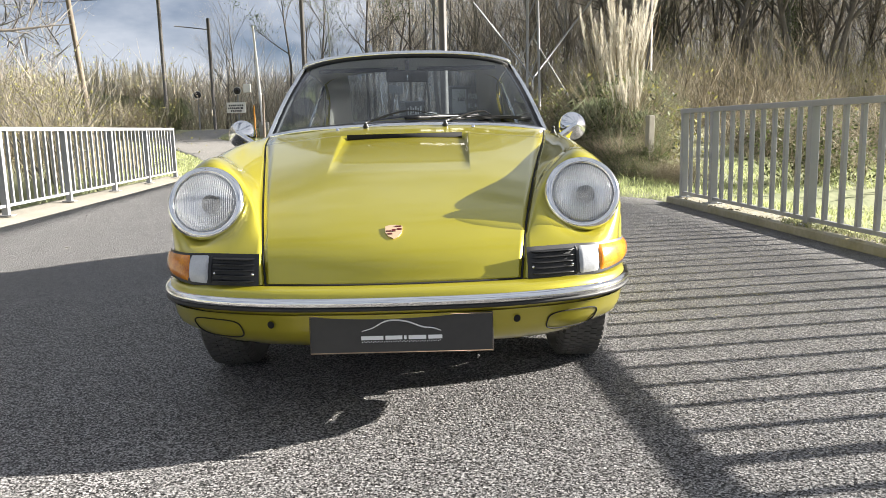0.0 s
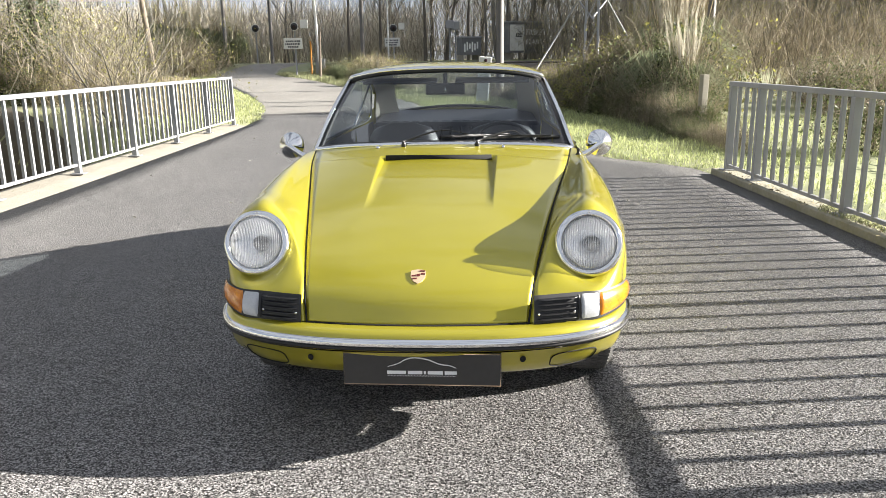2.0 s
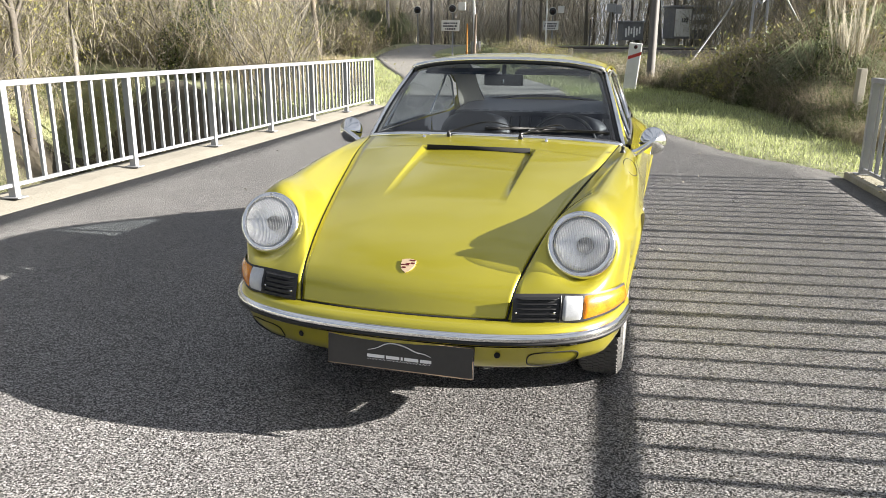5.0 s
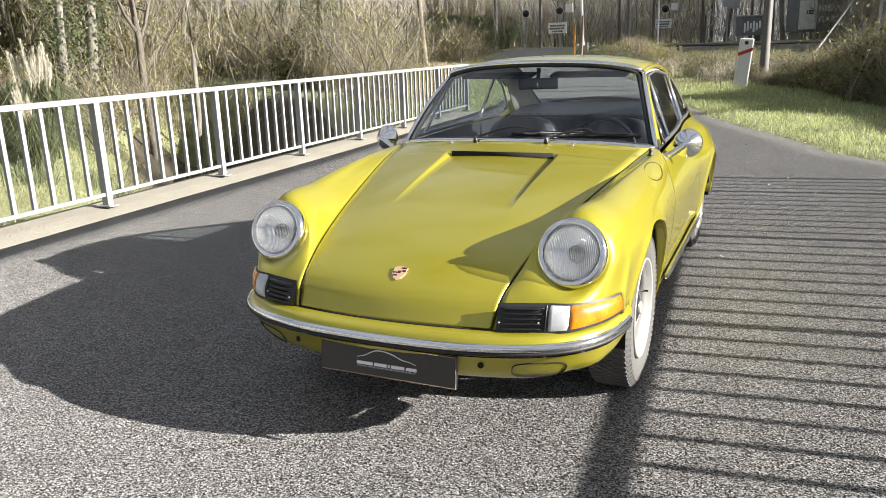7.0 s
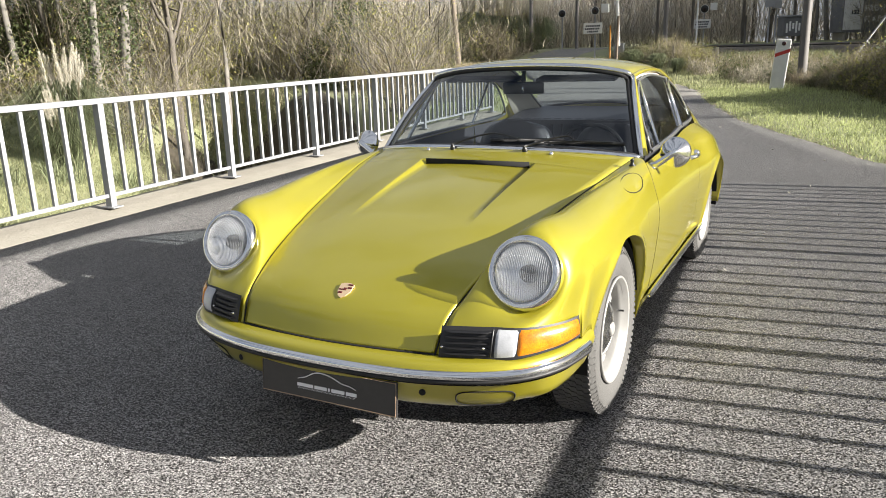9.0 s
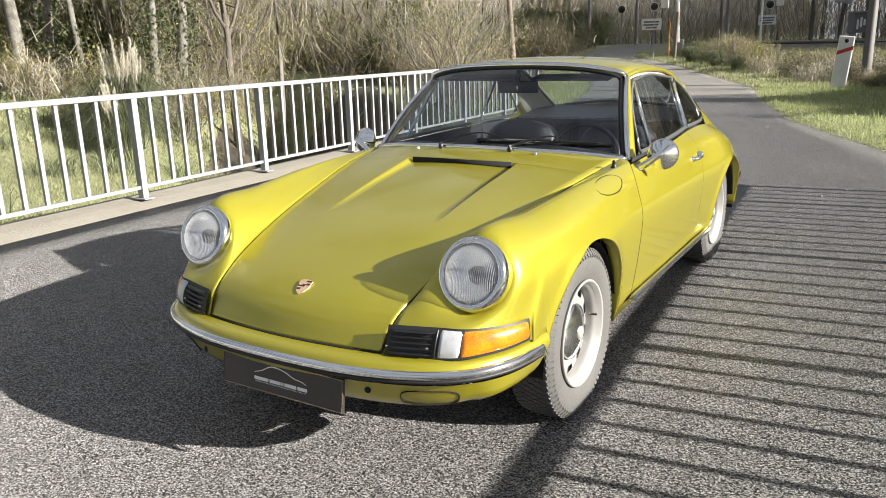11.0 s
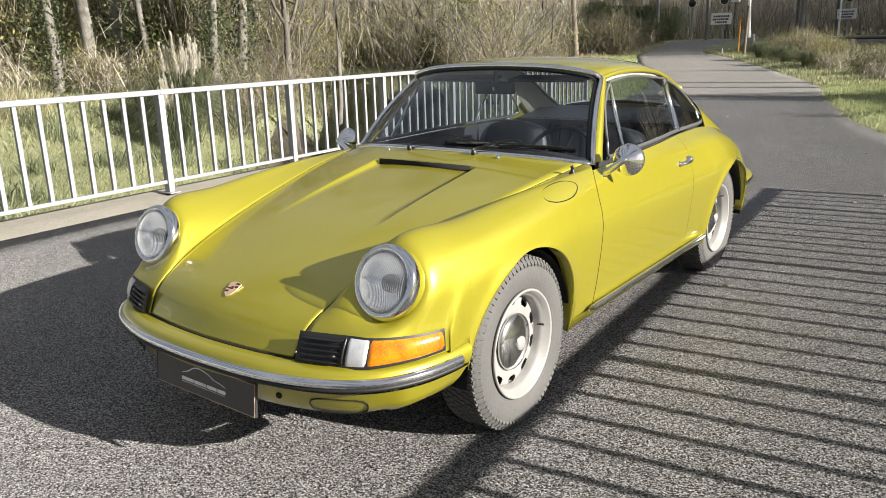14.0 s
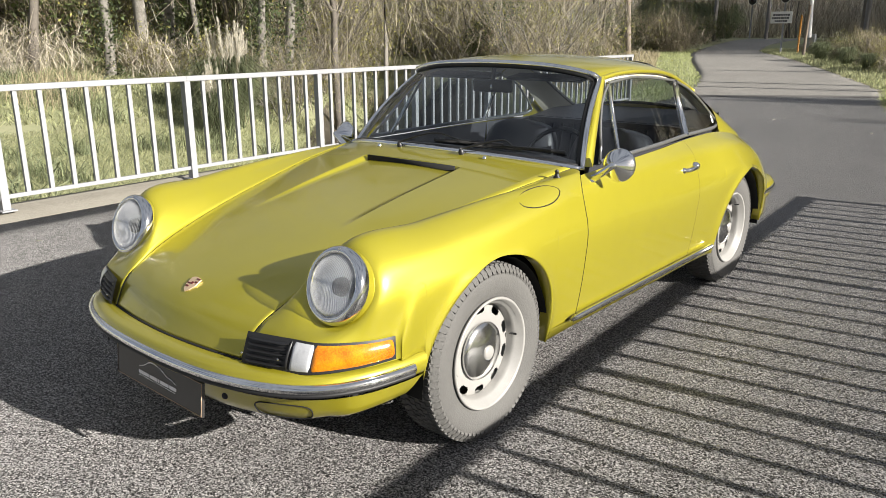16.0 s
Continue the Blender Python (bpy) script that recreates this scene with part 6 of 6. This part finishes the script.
# far wood: a haze of stems and twigs past the railway
np.random.seed(51)
n = 90000
fx, fy = np.random.uniform(-48, 75, n), np.random.uniform(66, 88, n)
top = np.where(fx < -1, 4.5, 12.0)
fz = np.random.uniform(0, 1, n) ** 1.3 * top
roots = np.stack([fx, fy, fz + 1.0], 1)
way = np.random.normal(0, 0.45, (n, 3)) + np.array([0, 0, 0.9])
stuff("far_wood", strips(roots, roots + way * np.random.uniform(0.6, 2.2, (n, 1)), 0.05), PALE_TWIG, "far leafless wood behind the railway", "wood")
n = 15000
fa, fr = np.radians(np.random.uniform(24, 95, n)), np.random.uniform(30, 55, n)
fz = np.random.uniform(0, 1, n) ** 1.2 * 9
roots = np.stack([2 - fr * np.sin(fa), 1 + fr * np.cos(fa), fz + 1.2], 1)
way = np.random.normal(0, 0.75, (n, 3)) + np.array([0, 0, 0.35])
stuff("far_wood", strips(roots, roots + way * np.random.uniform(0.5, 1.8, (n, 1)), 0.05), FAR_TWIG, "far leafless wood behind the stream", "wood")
n = 50000
roots = np.stack([np.random.uniform(6, 70, n), np.random.uniform(52, 66, n), np.random.uniform(0, 1, n) ** 1.3 * 13 + 1.0], 1)
way = np.random.normal(0, 0.5, (n, 3)) + np.array([0, 0, 0.8])
stuff("far_wood", strips(roots, roots + way * np.random.uniform(0.5, 1.8, (n, 1)), 0.035), TWIG_GREY, "far leafless wood behind the meadow", "wood")

# ---------------------------------------------------------------- level crossing and roadside things
WOOD_POLE = material("weathered_wood_pole", (0.15, 0.12, 0.09), 0.9, vary=(0.24, 0.20, 0.16), scale=4, bump=0.6, bump_scale=30)
STEEL_POLE = material("dark_steel_pole", (0.07, 0.065, 0.06), 0.6, vary=(0.12, 0.11, 0.10), scale=3)
WHITE_PAINT = material("white_paint", (0.72, 0.72, 0.70), 0.5, vary=(0.55, 0.55, 0.52), scale=5)
RED_PAINT = material("red_paint", (0.42, 0.03, 0.02), 0.5)
CABINET = material("grey_cabinet_paint", (0.20, 0.20, 0.205), 0.7, vary=(0.10, 0.10, 0.105), scale=1.5)
WIRE = material("dark_wire", (0.03, 0.03, 0.03), 0.6)
LAMP_DARK = material("dark_lamp_glass", (0.02, 0.005, 0.005), 0.15)
SIGN_INK = material("sign_ink", (0.03, 0.03, 0.04), 0.7)
BALLAST = material("track_ballast", (0.16, 0.14, 0.12), 0.95, vary=(0.09, 0.08, 0.07), scale=3, bump=1.0, bump_scale=15)


def upright(name, x, y, h, r0, r1, mat, label, category, lean=(0, 0), group="", sides=10):
    z = land(x, y)
    thing = part(name, tube([(0, 0, -0.3), (lean[0] * 0.5, lean[1] * 0.5, h * 0.5), (lean[0], lean[1], h)], [r0, (r0 + r1) / 2, r1], sides), mat)
    thing.location = (x, y, z)
    return tagged(thing, label, category, group)


upright("telegraph_pole", -14.2, 39.5, 8.5, 0.15, 0.11, WOOD_POLE, "leaning weathered wooden telegraph pole", "pole", (-0.7, 0))
# overhead line masts
masts = []
for x, y, h in ((-14.5, 54, 10.5), (-12.2, 58, 8.0), (-4.2, 45, 9.5), (2.2, 25.5, 9.0), (8.5, 24.0, 8.0)):
    m = upright("line_mast", x, y, h, 0.13, 0.12, STEEL_POLE, "dark upright railway line mast", "mast", (0, 0), "railway line masts", 4)
    masts.append(m)
    if y > 30:
        part("bracket", tube([(0, 0, h - 0.8), (-2.4, 0, h - 0.5)], 0.04, 6), STEEL_POLE, m)
for a, b in (((-14.5, 54, 11.2), (40, 48, 10.5)), ((-14.5, 54, 10.0), (40, 48, 9.3)), ((-60, 58, 12), (-14.5, 54, 11.2)), ((-60, 58, 10.4), (-14.5, 54, 10.0)), ((-14.2, 39.5, 10.2), (-60, 60, 10.5))):
    a, b = Vector(a), Vector(b)
    pts = [a.lerp(b, k / 12) - Vector((0, 0, 0.5 * math.sin(math.pi * k / 12))) for k in range(13)]
    tagged(part("overhead_wire", tube(pts, 0.022, 4), WIRE), "thin dark sagging overhead wire", "wire", "overhead wires")

# lattice mast by the track
lat = empty("lattice_mast", pose(6.3, 31.4, land(6.3, 31.4)))
tagged(lat, "pale galvanised lattice mast with crossed braces", "mast")
for dx, dy in ((-0.28, 0), (0.28, 0)):
    part("leg", tube([(dx * 0.0 + dx, dy, -0.2), (dx * 0.6, dy, 8.5)], 0.055, 6), GALV, lat)
for k in range(7):
    z0 = k * 1.2
    part("brace", tube([(-0.28, 0, z0), (0.26, 0, z0 + 1.2)], 0.025, 5), GALV, lat)
for sx in (-1, 1):
    part("stay", tube([(sx * 2.6, 0, 0.0), (0, 0, 4.2)], 0.035, 5), GALV, lat)
    part("stay", tube([(sx * 2.4, 0, 5.6), (0, 0, 2.6)], 0.035, 5), GALV, lat)


def signal(x, y, lamp_z, sign, size=1.0):
    """Crossing warning lamp on a post, its disc turned to the lane."""
    z = land(x, y)
    thing = upright("crossing_signal", x, y, lamp_z - z + 0.1, 0.05, 0.05, GALV, "level crossing warning lamp with black round backboard", "signal lamp", (0, 0), "crossing signals")
    h = lamp_z - z
    part("backboard", moved(lathe([(0.0, -0.03), (0.25, -0.03), (0.26, 0.0), (0.25, 0.03), (0.0, 0.03)], 28, "y"), pose(0, -0.07, h) @ Matrix.Scale(size, 4)), BLACK, thing)
    part("white_rim", moved(lathe([(0.235, -0.034), (0.262, -0.034), (0.265, 0.0)], 28, "y"), pose(0, -0.07, h) @ Matrix.Scale(size, 4)), WHITE_PAINT, thing)
    part("lamp", moved(lathe([(0.10, -0.05), (0.08, -0.08), (0.0, -0.09)], 20, "y"), pose(0, -0.07, h) @ Matrix.Scale(size, 4)), LAMP_DARK, thing)
    part("visor", moved(tube([(-0.11, -0.05, 0.02), (-0.06, -0.16, 0.10), (0.06, -0.16, 0.10), (0.11, -0.05, 0.02)], 0.02, 5), pose(0, -0.07, h)), BLACK, thing)
    if sign:
        board = part("sign_board", box(-0.52, -0.03, -0.29, 0.52, 0.0, 0.29, 0.01), WHITE_PAINT, thing, "white warning board with dark lettering", smooth=False)
        board.location = (-0.1, -0.12, h - 0.92)
        for z0, a, b in ((0.12, -0.40, 0.40), (-0.03, -0.44, 0.42), (-0.18, -0.30, 0.30)):
            x = a
            r = random.Random(int(z0 * 100))
            while x < b - 0.05:
                w = r.uniform(0.05, 0.12)
                part("lettering_bar", box(x, -0.034, z0 - 0.045, min(b, x + w), -0.029, z0 + 0.05), SIGN_INK, board, smooth=False)
                x += w + 0.025
        part("relay_box", box(0.35, -0.15, h - 0.1, 0.75, 0.15, h + 0.35, 0.02), WHITE_PAINT, thing, smooth=False)


signal(-13.3, 58, 3.72, False, 1.1)
signal(-7.9, 44.2, 3.22, True, 0.85)
arm = empty("crossing_barrier", pose(-6.6, 44.6, land(-6.6, 44.6)))
tagged(arm, "raised white crossing barrier on a grey machine", "barrier")
part("machine", box(-0.25, -0.25, 0, 0.25, 0.25, 0.95, 0.03), GALV, arm, smooth=False)
part("arm", tube([(0, -0.3, 0.8), (-0.25, -0.3, 6.2)], [0.09, 0.055], 8), WHITE_PAINT, arm)
upright("marker_post", -7.0, 43.9, 1.9, 0.045, 0.045, material("orange_post_paint", (0.55, 0.24, 0.04), 0.6), "slim orange marker post at the crossing", "post")
upright("wooden_stake", -6.0, 40.5, 2.3, 0.07, 0.06, WOOD_POLE, "grey wooden stake in dry grass", "stake", (0.05, 0))
upright("light_pole", -3.2, 52, 7.5, 0.055, 0.045, WHITE_PAINT, "slim white light pole", "pole")
signal(-2.95, 54, 3.43, True)
upright("lamp_post", -0.4, 53, 1.9, 0.06, 0.05, STEEL_POLE, "short dark signal post", "post")
for x, y, h in ((0.9, 54, 2.5), (1.3, 54.2, 2.4)):
    p = upright("track_signal", x, y, h, 0.05, 0.05, GALV, "grey track signal box on a post", "signal lamp", (0, 0), "track signals")
    part("head", box(-0.28, -0.12, h - 0.2, 0.28, 0.12, h + 0.35, 0.02), GALV, p, smooth=False)


def cabinet(x, y, w, d, h, z0, label):
    thing = part("relay_cabinet", box(-w / 2, -d / 2, 0.35, w / 2, d / 2, h, 0.03), CABINET, smooth=False)
    thing.matrix_basis = pose(x, y, z0, 0, 0, 22)
    tagged(thing, label, "cabinet", "trackside cabinets")
    part("roof", box(-w / 2 - 0.08, -d / 2 - 0.08, h + 0.004, w / 2 + 0.08, d / 2 + 0.08, h + 0.1, 0.02), GALV, thing, smooth=False)
    for sx in (-1, 1):
        part("leg", box(sx * w * 0.4 - 0.06, -d / 2 + 0.05, -0.2, sx * w * 0.4 + 0.06, d / 2 - 0.05, 0.346), CONCRETE, thing, smooth=False)
    return thing


graff = cabinet(6.1, 57.5, 2.7, 1.6, 2.45, rise(57.5) + 0.15, "grey trackside cabinet covered with white graffiti")
small = cabinet(2.3, 57, 1.5, 1.0, 1.55, rise(57) + 0.05, "small pale cabinet scrawled with graffiti")
GRAFF = material("white_spray_paint", (0.78, 0.78, 0.76), 0.8)


def scrawl(text, x, z, size, parent, front, ink=None):
    c = bpy.data.curves.new("graffiti", "FONT")
    c.body, c.size, c.extrude, c.offset = text, size, 0.004, 0.022
    ob = new("graffiti", c)
    dg = bpy.context.evaluated_depsgraph_get()
    me = bpy.data.meshes.new_from_object(ob.evaluated_get(dg))
    bpy.data.objects.remove(ob)
    me.materials.clear()
    me.materials.append(ink or GRAFF)
    word = part("graffiti", me, parent=parent, label="sprayed graffiti lettering", smooth=False)
    word.matrix_basis = pose(x, front, z, 90, 0, 0)


scrawl("FREAK", 0.0, 1.62, 0.50, graff, -0.812)
scrawl("FLAR2", 0.02, 0.95, 0.50, graff, -0.812)
part("pale_door", box(-1.28, -0.809, 0.5, -0.12, -0.802, 2.3), WHITE_PAINT, graff, "pale painted door", smooth=False)
scrawl("132", -0.85, 1.45, 0.34, graff, -0.816, SIGN_INK)
for k in range(6):
    part("paint_patch", box(-0.6 + k * 0.2, -0.508, 0.55 + 0.12 * (k % 3), -0.48 + k * 0.2, -0.502, 1.15 + 0.12 * (k % 2)), GRAFF, small, smooth=False)

# red and white countdown board on the verge
board = empty("countdown_board", pose(1.53, 24.0, land(1.53, 24.0), 0, 5, 4))
tagged(board, "leaning white countdown board with one red stripe", "road sign")
part("panel", box(-0.19, -0.05, -0.05, 0.19, 0.05, 1.36, 0.03), WHITE_PAINT, board, smooth=False)
stripe = part("stripe", ([(-0.186, -0.054, 0.86), (0.186, -0.054, 1.02), (0.186, -0.054, 1.12), (-0.186, -0.054, 0.96)], [(0, 1, 2, 3)]), RED_PAINT, board, smooth=False)
part("reflector", moved(lathe([(0.055, 0.0), (0.05, -0.01), (0, -0.012)], 16, "y"), pose(0, -0.05, 1.24)), LAMP_DARK, board)

# fence posts in the hedge and along the track
for x, y, h in ((4.55, 12.6, 1.0), (4.2, 22.5, 0.9), (1.6, 28.5, 0.9), (-0.6, 31.5, 0.95), (-2.6, 35, 0.95)):
    p = part("fence_post", box(-0.055, -0.055, -0.2, 0.055, 0.055, h, 0.012), CONCRETE, smooth=False)
    p.matrix_basis = pose(x, y, land(x, y), 0, rng.uniform(-3, 3), rng.uniform(0, 20))
    tagged(p, "mossy square concrete fence post", "post", "fence posts")

# railway: ballast bed and rails
track = [[Vector((x, y0 + dy, rise(y0) + dz)) for dy, dz in ((-2.6, -0.1), (-1.6, 0.28), (1.6, 0.28), (2.6, -0.1))] for x, y0 in ((-5, 50.5), (10, 49.5), (30, 48), (70, 45))]
tagged(part("track_bed", grid(track), BALLAST, smooth=False), "grey stone ballast of the railway", "railway", kind="structure")
for dy in (-0.72, 0.72):
    tagged(part("rail", tube([(x, y0 + dy, rise(y0) + 0.36) for x, y0 in ((-5, 50.5), (10, 49.5), (30, 48), (70, 45))], 0.07, 4), STEEL_POLE), "rusty steel railway rail", "rail", "railway rails")
